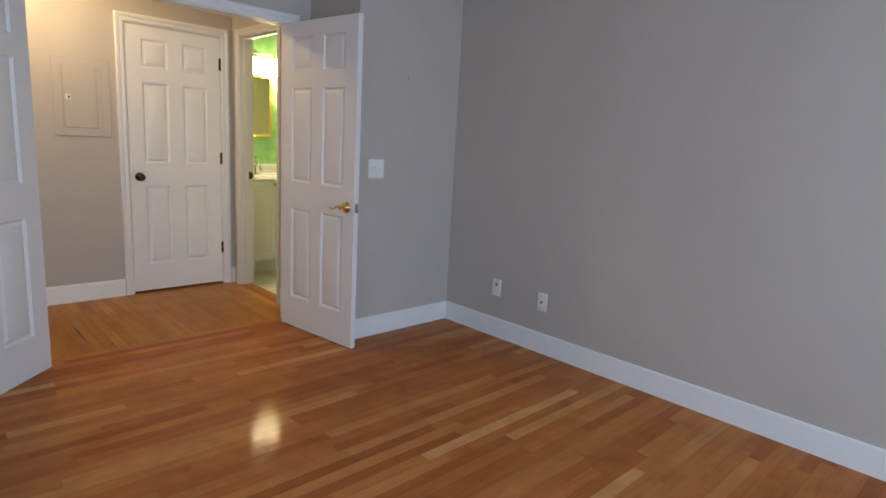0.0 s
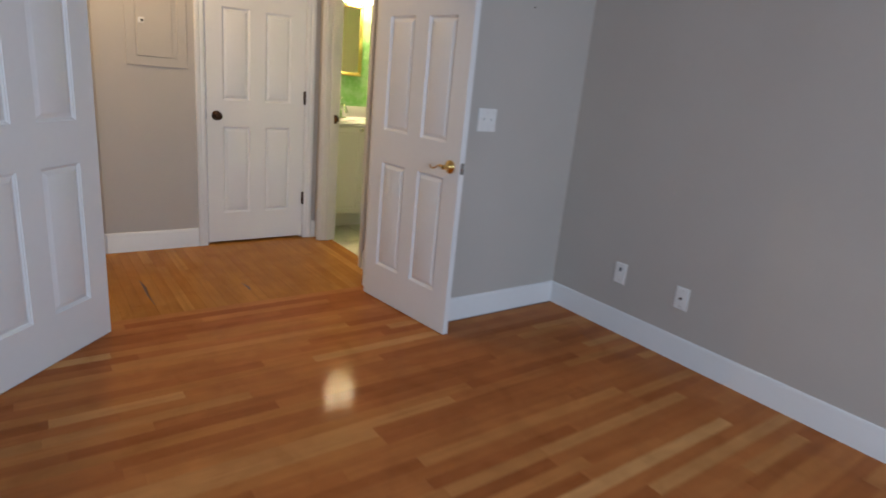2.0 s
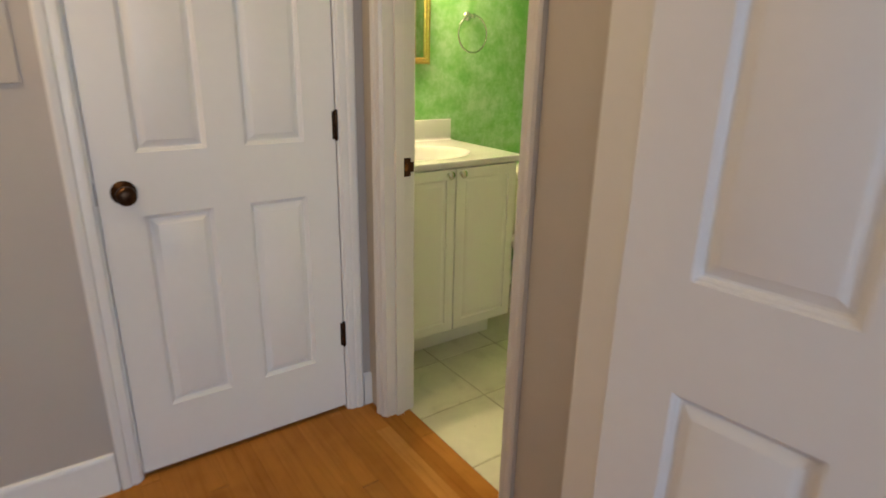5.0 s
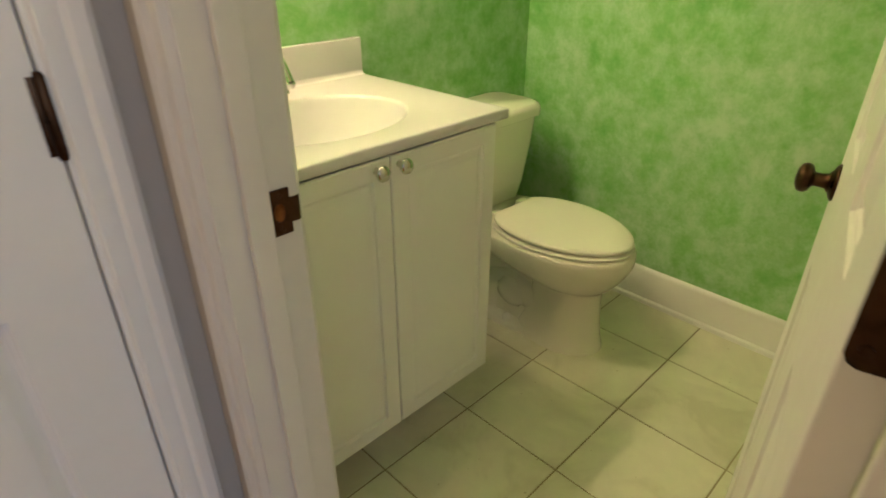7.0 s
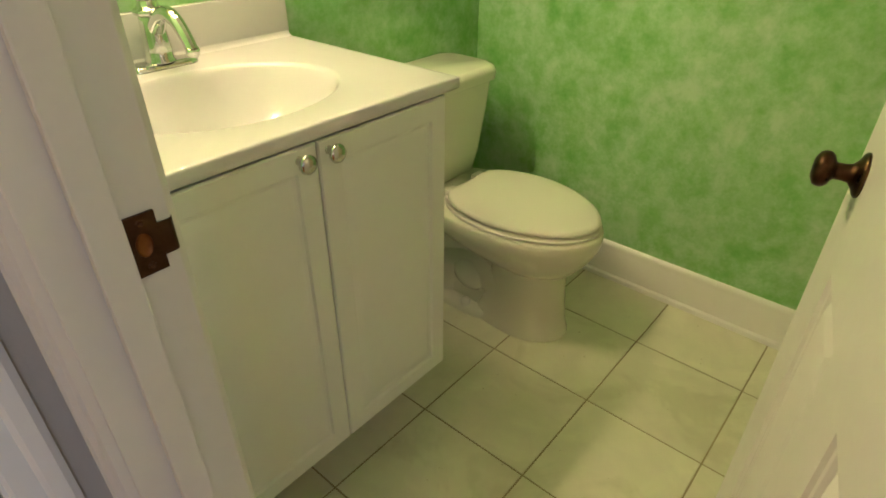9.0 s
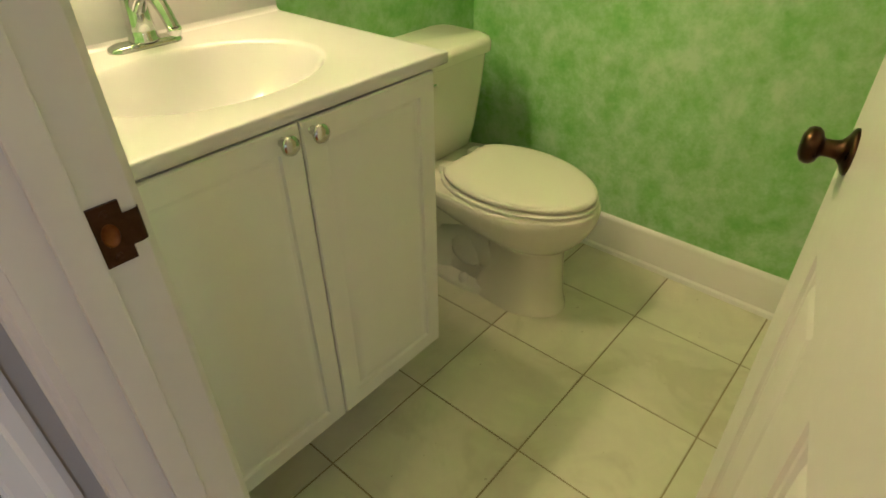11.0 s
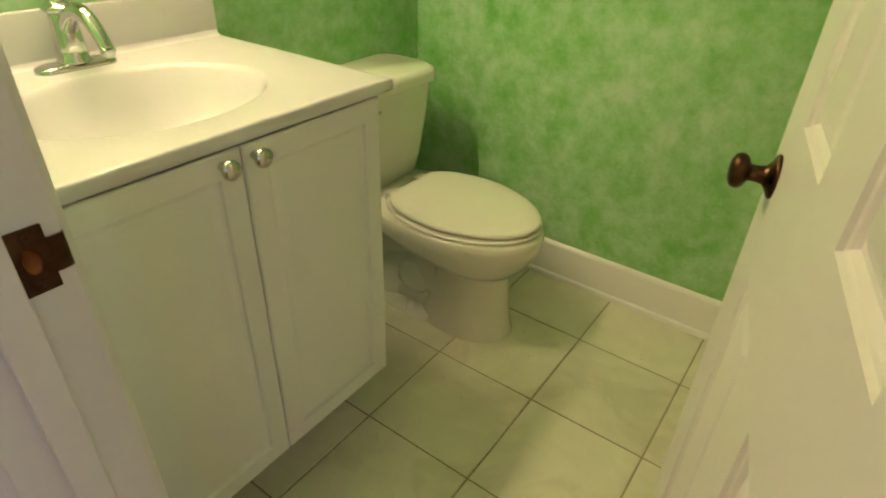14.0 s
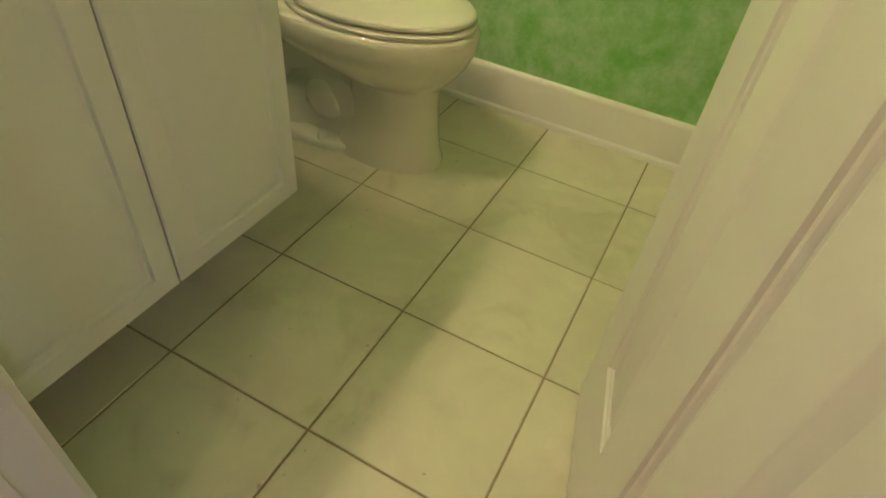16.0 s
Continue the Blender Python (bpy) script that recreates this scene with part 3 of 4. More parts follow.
# lip that curls round the frame's edge
bm = bmesh.new()
lip = [(0.0155, 0.0), (0.021, -0.0004), (0.0265, -0.0002), (0.0300, 0.0012), (0.0318, 0.0040), (0.0320, 0.0075)]
rings = [[bm.verts.new((SX + x, SY + y + o, SZ + h)) for h in (-0.017, -0.010, 0.010, 0.017)] for o in (0.0, 0.0014) for x, y in (lip if o == 0 else lip[::-1])]
skin(bm, [[r[k] for r in rings] for k in range(4)], cap=True)
part("lip", bm, BRONZE, sp, "curved lip", smooth=50)
for z in (-0.0225, 0.0225):
    bm = lathe(bmesh.new(), [(0.0038, 0), (0.0038, 0.0006), (0.0026, 0.0011), (0.0012, 0.0004), (0, 0.0003)], pose(SX + 0.001, SY, SZ + z, 90), 12)
    part("screw", bm, BRONZE, sp, "dark screw head", smooth=40)


# ---- wall plates ----
def plate(name, label, category, m, w, h, group=""):
    ob = thing(name, label, category, m, group)
    bm = bmesh.new()
    rows = [(0, 0), (0, 0.003), (0.004, 0.006), (0.006, 0.0062)]
    loops = [[bm.verts.new((x, -d, z)) for x, z in ((-w / 2 + i, -h / 2 + i), (w / 2 - i, -h / 2 + i), (w / 2 - i, h / 2 - i), (-w / 2 + i, h / 2 - i))] for i, d in rows]
    skin(bm, loops, cap=True)
    part("cover", bm, PLATE, ob, smooth=40)
    return ob


sw = plate("light_switch", "white double toggle light switch on the greige wall", "light switch", pose(2.333, YS, 1.112), 0.120, 0.118)
for dx in (-0.023, 0.023):
    bm = bmesh.new()
    box(bm, (dx - 0.0055, -0.0075, -0.012), (dx + 0.0055, -0.005, 0.012), 0.0008)
    box(bm, (dx - 0.004, -0.019, 0.000), (dx + 0.004, -0.006, 0.010), 0.002)
    part("toggle", bm, PLATE, sw)
    for dz in (-0.03, 0.03):
        part("screw", lathe(bmesh.new(), [(0.003, 0), (0.003, 0.0008), (0, 0.0012)], pose(dx, -0.0062, dz, 90), 8), PLATE, sw)
o1 = plate("wall_outlet", "white wall plate with a jack near the baseboard", "outlet", pose(XR, 2.644, 0.343, 0, 0, -90), 0.074, 0.118, "jacks above the baseboard")
part("jack", box(bmesh.new(), (-0.007, -0.0075, 0.012), (0.007, -0.0055, 0.034), 0.001), SLOT, o1, "dark jack opening")
part("port", box(bmesh.new(), (-0.010, -0.0075, -0.020), (0.010, -0.0055, 0.000), 0.002), PLATE, o1)
for dz in (-0.042, 0.046):
    part("screw", lathe(bmesh.new(), [(0.003, 0), (0.003, 0.0008), (0, 0.0012)], pose(0, -0.0062, dz, 90), 8), NICKEL, o1)
o2 = plate("wall_outlet", "white wall plate with one small round cable jack", "outlet", pose(XR, 2.256, 0.333, 0, 0, -90), 0.074, 0.118, "jacks above the baseboard")
part("coax_jack", lathe(bmesh.new(), [(0.0055, 0), (0.0055, 0.009), (0.0025, 0.009), (0.0025, 0.004), (0, 0.004)], pose(0, -0.006, 0, 90), 12), BRONZE, o2, "small dark cable jack", smooth=40)
for dz in (-0.042, 0.042):
    part("screw", lathe(bmesh.new(), [(0.003, 0), (0.003, 0.0008), (0, 0.0012)], pose(0, -0.0062, dz, 90), 8), NICKEL, o2)
# small nail left in the switch wall
solo("nail", lathe(bmesh.new(), [(0, 0), (0.0018, 0), (0.0018, 0.006), (0.0045, 0.006), (0.0045, 0.008), (0, 0.009)], pose(2.564, YS, 1.693, 90), 10), BRONZE, "small dark nail in the greige wall", "nail", smooth=40)

# breaker panel painted over in the wall colour
bp = thing("breaker_panel", "breaker panel painted the same greige as the wall", "breaker panel", pose(0.923, YC, 1.204))
bm = bmesh.new()
loops = [[bm.verts.new((x, -d, z)) for x, z in ((i, i), (0.352 - i, i), (0.352 - i, 0.535 - i), (i, 0.535 - i))] for i, d in ((0, 0), (0, 0.005), (0.002, 0.007), (0.055, 0.007), (0.0575, 0.0022))]
skin(bm, loops, cap=False)
part("cover_frame", bm, WALL, bp)
bm = box(bmesh.new(), (0.066, -0.0105, 0.058), (0.264, -0.0005, 0.480), 0.0025)
pd = part("panel_door", bm, WALL, bp)
bm = box(bmesh.new(), (0.058, -0.0026, 0.050), (0.294, 0.0, 0.485))
part("backing", bm, WALL, bp)
bm = box(bmesh.new(), (0.074, -0.0145, 0.250), (0.106, -0.0095, 0.282), 0.002)
part("latch", bm, PLATE, pd, "small metal latch")
bm = box(bmesh.new(), (0.088, -0.0180, 0.257), (0.101, -0.0137, 0.272), 0.001)
part("latch_slider", bm, SLOT, pd, "dark latch slider")

# hall ceiling lamp
hl = thing("ceiling_light", "lit round ceiling lamp in the small hall", "ceiling lamp", pose(0.74, 4.42, HC))
part("base", lathe(bmesh.new(), [(0, 0), (0.15, 0), (0.15, -0.018), (0.135, -0.03), (0, -0.03)], None, 32), NICKEL, hl, smooth=40)
part("shade", lathe(bmesh.new(), [(0.13, -0.03), (0.125, -0.045), (0.10, -0.062), (0.055, -0.073), (0, -0.076)], None, 32), HGLOW, hl, "lit opal glass bowl", smooth=60)


# ---- bathroom ----
# sink cabinet
VX0, VX1, VM, VY, VZ0, VZ1 = 2.314, 2.971, 2.645, 5.047, 0.140, 0.864
vb = thing("sink_cabinet", "white two-door sink cabinet with chrome knobs", "cabinet")
bm = bmesh.new()
for a, c in (((VX0 - 0.012, VY, VZ0), (VX0 + 0.004, YB, VZ1)), ((VX1 - 0.016, VY, VZ0), (VX1, YB, VZ1)), ((VX0 + 0.004, VY, VZ0), (VX1 - 0.016, YB, VZ0 + 0.016)),
             ((VX0 + 0.004, VY, VZ0 + 0.016), (VX1 - 0.016, VY + 0.016, VZ1)), ((VX0 + 0.004, YB - 0.012, VZ0 + 0.016), (VX1 - 0.016, YB, VZ1 - 0.1))):
    box(bm, a, c, 0.001)
part("body", bm, CAB, vb)
part("toe_kick", box(bmesh.new(), (VX0 - 0.012, VY + 0.125, 0.0), (VX1 - 0.002, VY + 0.14, VZ0)), CAB, vb)
part("side_foot", box(bmesh.new(), (VX1 - 0.018, VY + 0.14, 0.0), (VX1 - 0.002, YB, VZ0)), CAB, vb)


def cab_door(x0, x1, knob_x):
    bm = bmesh.new()
    y1, y0, z0, z1 = VY - 0.002, VY - 0.020, VZ0 + 0.004, VZ1 - 0.0055
    prof = [(0, 0.018), (0, 0.003), (0.003, 0), (0.042, 0), (0.0455, 0.0055), (0.052, 0.0065), (0.066, 0.0018), (0.070, 0.0015)]
    ring_face(bm, (x0, z0, x1, z1), prof, y0, 1)
    bm.faces.new([bm.verts.new((x, y1, z)) for x, z in ((x0, z0), (x1, z0), (x1, z1), (x0, z1))])
    d = part("cabinet_door", bm, CAB, vb, smooth=22)
    bm = lathe(bmesh.new(), [(0, 0), (0.008, 0), (0.006, 0.004), (0.0055, 0.012), (0.009, 0.016), (0.0155, 0.019), (0.017, 0.023), (0.0155, 0.027), (0.009, 0.030), (0, 0.031)], pose(knob_x, y0, 0.838, 90), 24)
    part("knob", bm, NICKEL, d, "round chrome knob", smooth=45)


cab_door(VX0 - 0.008, VM - 0.0015, VM - 0.038)
cab_door(VM + 0.0015, VX1, VM + 0.023)

# counter with moulded bowl and backsplash
ct = thing("countertop", "cream cultured marble sink top with moulded oval bowl", "countertop")
CXc, CYc, CA, CB, CT = 2.645, 5.285, 0.226, 0.180, 0.888
X0, X1, Y0, Y1 = XBI + 0.002, 3.012, 5.026, YB - 0.002
bm = bmesh.new()
N = 72


def rect_pt(k):
    """Point on the slab's edge in the direction of the bowl's k-th point."""
    a = 2 * math.pi * k / N
    dx, dy = CA * math.cos(a), CB * math.sin(a)
    s = min(((X1 - CXc) / dx if dx > 1e-9 else (X0 - CXc) / dx if dx < -1e-9 else 9e9), ((Y1 - CYc) / dy if dy > 1e-9 else (Y0 - CYc) / dy if dy < -1e-9 else 9e9))
    return CXc + dx * s, CYc + dy * s


def corner_fix(pts):
    """Snap the nearest edge points to the slab's true corners."""
    for cx in (X0, X1):
        for cy in (Y0, Y1):
            i = min(range(len(pts)), key=lambda q: (pts[q][0] - cx) ** 2 + (pts[q][1] - cy) ** 2)
            pts[i] = (cx, cy)
    return pts


edge_pts = corner_fix([rect_pt(k) for k in range(N)])
ins = lambda p, i: (min(max(p[0], X0 + i), X1 - i), min(max(p[1], Y0 + i), Y1 - i))
rings = []
for i, z in ((0.003, CT - 0.025), (0.0, CT - 0.022), (0.0, CT - 0.004), (0.0012, CT - 0.0012), (0.004, CT), (0.014, CT)):
    rings.append([bm.verts.new((*ins(p, i), z)) for p in edge_pts])
BOWL = [(1.03, 0.0), (1.01, -0.001), (0.992, -0.0035), (0.972, -0.009), (0.94, -0.022), (0.89, -0.042), (0.81, -0.069), (0.70, -0.096), (0.56, -0.120), (0.38, -0.137), (0.2, -0.145), (0.09, -0.147)]
for s, z in BOWL:
    rings.append([bm.verts.new((CXc + CA * s * math.cos(2 * math.pi * k / N), CYc + CB * s * math.sin(2 * math.pi * k / N) - 0.055 * (1 - s) * (s < 1), CT + z)) for k in range(N)])
skin(bm, rings)
part("slab", bm, MARBLE, ct, smooth=80)
bm = bmesh.new()
box(bm, (X0, Y1 - 0.019, CT - 0.002), (X1 - 0.001, Y1, CT + 0.102), 0.005)
part("backsplash", bm, MARBLE, ct, smooth=40)
bm = bmesh.new()
extrude_profile(bm, [(0, 0), (0.012, 0), (0.0055, 0.002), (0.002, 0.0055), (0, 0.012)], (X0, Y1 - 0.019, CT), (X1 - 0.004, Y1 - 0.019, CT), (0, -1, 0))
part("cove", bm, MARBLE, ct, smooth=60)
bm = lathe(bmesh.new(), [(0.0, -0.003), (0.012, -0.002), (0.018, 0.001), (0.021, 0.0025), (0.0225, 0.0), (0.0225, -0.004)], pose(CXc, CYc - 0.05, CT - 0.145), 24)
part("drain", bm, CHROME, ct, "chrome drain ring", smooth=40)

# faucet
FX, FY = 2.652, 5.532
fa = thing("faucet", "chrome single-hole faucet with arched spout on the sink", "faucet", pose(FX, FY, CT))
bm = bmesh.new()
prof = [(0.0, 0), (1.0, 0), (1.0, 0.004), (0.96, 0.009), (0.80, 0.0125), (0.4, 0.0135), (0, 0.0135)]
rr = []
for s, z in prof:
    if s == 0:
        rr.append([bm.verts.new((0, 0, z))])
        continue
    rr.append([bm.verts.new((math.copysign(0.050, math.cos(a)) + 0.027 * s * math.cos(a) - (0.050 * (1 - s)) * math.copysign(1, math.cos(a)), 0.027 * s * math.sin(a), z)) for a in [2 * math.pi * (k + 0.5) / 40 for k in range(40)]])
skin(bm, rr)
part("deck_plate", bm, CHROME, fa, smooth=50)
bm = lathe(bmesh.new(), [(0.0300, 0.012), (0.0300, 0.017), (0.0275, 0.020), (0.0270, 0.034), (0.0252, 0.062), (0.0240, 0.090), (0.0242, 0.098), (0.0215, 0.102), (0, 0.103)], None, 36)
part("body", bm, CHROME, fa, smooth=40)
# arched spout, thick where it leaves the body
bm = tube(bmesh.new(), arc(lambda u: (0.0, -0.004 - 0.140 * u, 0.070 + 0.150 * u - 0.012 * u * u - 0.152 * u ** 2.4), 26), [0.0185 - 0.0065 * (i / 25) ** 0.8 for i in range(26)], 18)
sp_out = part("spout", bm, CHROME, fa, smooth=50)
part("aerator", lathe(bmesh.new(), [(0.0, -0.008), (0.010, -0.008), (0.0128, -0.006), (0.0132, 0.004), (0.011, 0.007), (0, 0.007)], pose(0.0, -0.1445, 0.0555, 28), 18), CHROME, sp_out, smooth=45)
# turned collar, neck and handle above the body
bm = lathe(bmesh.new(), [(0, 0.103), (0.027, 0.103), (0.0305, 0.106), (0.0310, 0.111), (0.0280, 0.115), (0.0225, 0.118), (0.0195, 0.124), (0.0185, 0.130), (0.0215, 0.134), (0.0225, 0.139), (0.0190, 0.143), (0, 0.144)], None, 32)
part("collar", bm, CHROME, fa, smooth=45)
bm = lathe(bmesh.new(), [(0, 0.144), (0.014, 0.145), (0.0165, 0.152), (0.0150, 0.160), (0.008, 0.166), (0, 0.167)], None, 28)
tube(bm, [(0, 0.004, 0.158), (0, -0.018, 0.166), (0, -0.036, 0.173), (0, -0.050, 0.175)], [0.007, 0.0062, 0.0056, 0.0066], 10)
part("handle", bm, CHROME, fa, smooth=45)

# ---- toilet ----
TX = 3.420
to = thing("toilet", "bone white two-piece toilet with closed lid", "toilet")


def egg(yb, yf, hw, z, n=60, back=0.66, mid=0.46, point=0.05):
    """Outline of bowl or seat: blunt at the back (yb), rounded egg at the front (yf)."""
    ym = yf + (yb - yf) * mid
    pts = []
    for k in range(n):
        a = 2 * math.pi * k / n
        c, s = math.cos(a), math.sin(a)
        if s < 0:
            x, y = hw * c * (1 + point * s), ym + (ym - yf) * s
        else:
            u = a / math.pi
            side = 1 if u < 0.5 else -1
            v = min(u, 1 - u) / 0.40
            if v < 1:
                y = ym + (yb - ym) * (v - 0.03 * v ** 6)
                x = side * hw * (1 - (1 - back) * v ** 2.3 - 0.05 * v ** 8)
            else:
                y = yb
                x = side * hw * (back - 0.09) * (0.5 - min(u, 1 - u)) / 0.10
        pts.append(Vector((TX + x, y, z)))
    return pts


def loft(bm, loops, cap=True):
    rings = [[bm.verts.new(p) for p in lp] for lp in loops]
    skin(bm, rings, cap)
    return bm


# bowl from foot to rim: half width, front, back, height
bowl = [egg(yb, yf, hw, z, back=bk, mid=0.48) for hw, yf, yb, z, bk in (
    (0.112, 4.908, 5.21, 0.0, 0.85), (0.111, 4.909, 5.21, 0.010, 0.85), (0.106, 4.914, 5.20, 0.022, 0.84), (0.099, 4.922, 5.19, 0.060, 0.82), (0.094, 4.929, 5.17, 0.115, 0.80), (0.0905, 4.933, 5.16, 0.165, 0.80),
    (0.090, 4.933, 5.16, 0.212, 0.80), (0.093, 4.930, 5.17, 0.222, 0.78), (0.100, 4.924, 5.19, 0.230, 0.74), (0.114, 4.912, 5.22, 0.240, 0.70), (0.130, 4.898, 5.26, 0.254, 0.68), (0.147, 4.884, 5.31, 0.272, 0.68), (0.164, 4.869, 5.36, 0.294, 0.72), (0.178, 4.857, 5.40, 0.318, 0.76),
    (0.1885, 4.847, 5.42, 0.340, 0.8), (0.1895, 4.845, 5.42, 0.366, 0.8), (0.188, 4.847, 5.42, 0.378, 0.8), (0.183, 4.852, 5.42, 0.386, 0.8))]
part("bowl", loft(bmesh.new(), bowl), PORC, to, smooth=70)
# trapway: one curved pipe behind the column
bm = tube(bmesh.new(), [(TX, 5.10, 0.10), (TX, 5.15, 0.130), (TX, 5.20, 0.150), (TX, 5.26, 0.150), (TX, 5.31, 0.130), (TX, 5.34, 0.09), (TX, 5.35, 0.05), (TX, 5.35, 0.015)],
          [0.078, 0.086, 0.092, 0.094, 0.092, 0.088, 0.090, 0.096], 24)
loft(bm, [egg(5.40, 4.99, hw, z, back=0.85, mid=0.5) for hw, z in ((0.082, 0.0), (0.078, 0.05), (0.074, 0.13), (0.070, 0.21), (0.074, 0.25))])
for s in (-1, 1):
    lathe(bm, [(0, -0.062), (0.030, -0.054), (0.052, -0.033), (0.061, 0.0), (0.052, 0.033), (0.030, 0.054), (0, 0.062)], pose(TX + s * 0.062, 5.235, 0.135, 24), 20, 0.8, 1.15)
part("trapway", bm, PORC, to, smooth=80)
foot = [egg(5.43, 5.05, hw, z, back=0.9, mid=0.5) for hw, z in ((0.118, 0.0), (0.118, 0.014), (0.112, 0.024), (0.085, 0.034))]
part("foot", loft(bmesh.new(), foot), PORC, to, smooth=50)
for s in (-1, 1):
    bm = lathe(bmesh.new(), [(0.016, 0.02), (0.016, 0.036), (0.013, 0.046), (0.006, 0.051), (0, 0.052)], pose(TX + s * 0.098, 5.23, 0), 20)
    part("bolt_cap", bm, SEAT, to, "round white bolt cap", smooth=50)
seat = [egg(5.318, yf, hw, z, mid=0.54, point=0.09) for hw, yf, z in ((0.178, 4.862, 0.3875), (0.183, 4.856, 0.390), (0.1835, 4.855, 0.397), (0.180, 4.860, 0.4005))]
part("seat", loft(bmesh.new(), seat), SEAT, to, smooth=50)
lid = [egg(yb, yf, hw - 0.004, z - 0.003, back=0.68, mid=0.55, point=0.11) for hw, yf, yb, z in ((0.150, 4.897, 5.300, 0.4045), (0.152, 4.895, 5.301, 0.4085), (0.178, 4.863, 5.306, 0.4095), (0.1805, 4.859, 5.308, 0.412), (0.1805, 4.859, 5.308, 0.418), (0.178, 4.863, 5.306, 0.4225), (0.170, 4.874, 5.300, 0.4250), (0.140, 4.915, 5.285, 0.4268), (0.07, 5.0, 5.23, 0.4275))]
part("lid", loft(bmesh.new(), lid), SEAT, to, smooth=50)
for s in (-1, 1):
    part("seat_hinge", box(bmesh.new(), (TX + s * 0.07 - 0.022, 5.300, 0.385), (TX + s * 0.07 + 0.022, 5.338, 0.414), 0.006), SEAT, to, smooth=40)


def tank_loop(hw, yf, yb, z, r, bow, n=10):
    """Rounded rectangle with a slightly bowed front."""
    pts = []
    for cx, cy, a0 in ((hw - r, yb - r, 0), (-(hw - r), yb - r, 90), (-(hw - r), yf + r, 180), (hw - r, yf + r, 270)):
        for k in range(n):
            a = radians(a0 + 90 * k / (n - 1))
            x, y = cx + r * math.cos(a), cy + r * math.sin(a)
            pts.append(Vector((TX + x, y - (bow * (1 - (x / hw) ** 2) if y < (yf + yb) / 2 else 0), z)))
    return pts


tb = YB - 0.012
tank = [tank_loop(0.150, 5.405, tb - 0.015, 0.383, 0.04, 0.010), tank_loop(0.163, 5.395, tb, 0.393, 0.05, 0.012), tank_loop(0.176, 5.385, tb, 0.46, 0.055, 0.016), tank_loop(0.198, 5.376, tb, 0.60, 0.055, 0.02), tank_loop(0.210, 5.373, tb, 0.69, 0.055, 0.02)]
part("tank", loft(bmesh.new(), tank), PORC, to, smooth=50)
tl = [tank_loop(0.212, 5.370, tb, 0.688, 0.055, 0.02), tank_loop(0.222, 5.361, tb + 0.004, 0.694, 0.06, 0.022), tank_loop(0.223, 5.360, tb + 0.004, 0.718, 0.06, 0.022), tank_loop(0.218, 5.366, tb + 0.002, 0.731, 0.06, 0.022), tank_loop(0.203, 5.382, tb - 0.01, 0.737, 0.055, 0.02)]
part("tank_lid", loft(bmesh.new(), tl), PORC, to, smooth=50)
bm = lathe(bmesh.new(), [(0, 0), (0.014, 0), (0.014, 0.006), (0.009, 0.01), (0, 0.012)], pose(TX - 0.13, 5.388, 0.655, 90), 16)
tube(bm, [(TX - 0.13, 5.376, 0.655), (TX - 0.10, 5.370, 0.652), (TX - 0.065, 5.369, 0.648)], [0.006, 0.005, 0.0065], 10)
part("flush_lever", bm, CHROME, to, "chrome flush lever", smooth=45)

# mirror with gold frame
mx0, mx1, mz0, mz1 = 2.385, 2.880, 1.250, 1.838
mi = thing("wall_mirror", "gold-framed rectangular mirror above the sink", "mirror")
bm = bmesh.new()
loops = [[bm.verts.new((x, YB - d, z)) for x, z in ((mx0 + i, mz0 + i), (mx1 - i, mz0 + i), (mx1 - i, mz1 - i), (mx0 + i, mz1 - i))] for i, d in ((0, 0), (0, 0.018), (0.004, 0.022), (0.012, 0.023), (0.016, 0.018), (0.024, 0.016), (0.028, 0.012), (0.030, 0.004))]
skin(bm, loops)
part("frame", bm, GOLD, mi, "gold frame", smooth=25)
part("glass", box(bmesh.new(), (mx0 + 0.024, YB - 0.007, mz0 + 0.024), (mx1 - 0.024, YB - 0.003, mz1 - 0.024)), MIRROR, mi)

# vanity light: bar with three bell shades
vl = thing("vanity_light", "lit vanity light with three bell glass shades", "wall lamp")
bm = bmesh.new()
box(bm, (2.58, YB - 0.022, 1.975), (2.72, YB, 2.065), 0.008)
part("backplate", bm, NICKEL, vl, smooth=40)
bm = tube(bmesh.new(), [(2.42, YB - 0.07, 2.035), (2.86, YB - 0.07, 2.035)], 0.009, 12)
tube(bm, [(2.65, YB - 0.01, 2.02), (2.65, YB - 0.04, 2.034), (2.65, YB - 0.07, 2.035)], 0.011, 10)
part("bar", bm, NICKEL, vl, smooth=40)
for sxx in (2.44, 2.645, 2.85):
    bm = tube(bmesh.new(), arc(lambda u: (sxx, YB - 0.07 - 0.055 * math.sin(u * math.pi / 2), 2.035 - 0.02 * (1 - math.cos(u * math.pi / 2))), 7), 0.007, 10)
    lathe(bm, [(0, 0.022), (0.014, 0.022), (0.022, 0.012), (0.024, -0.008), (0.0, -0.008)], pose(sxx, YB - 0.125, 1.995), 18)
    arm = part("arm", bm, NICKEL, vl, smooth=40)
    bm = lathe(bmesh.new(), [(0.024, 0.0), (0.032, -0.014), (0.037, -0.045), (0.043, -0.085), (0.053, -0.118), (0.068, -0.14), (0.064, -0.14), (0.049, -0.115), (0.038, -0.08), (0.03, -0.03), (0.0, -0.012)], pose(sxx, YB - 0.125, 1.988), 24)
    part("shade", bm, GLOW, arm, "lit opal bell glass shade", smooth=60)
    bm = lathe(bmesh.new(), [(0.0, -0.03), (0.011, -0.034), (0.012, -0.055), (0.019, -0.08), (0.025, -0.105), (0.026, -0.122), (0.021, -0.14), (0.011, -0.15), (0.0, -0.153)], pose(sxx, YB - 0.125, 1.988), 16)
    part("bulb", bm, BULB, arm, "lit clear bulb", smooth=60)

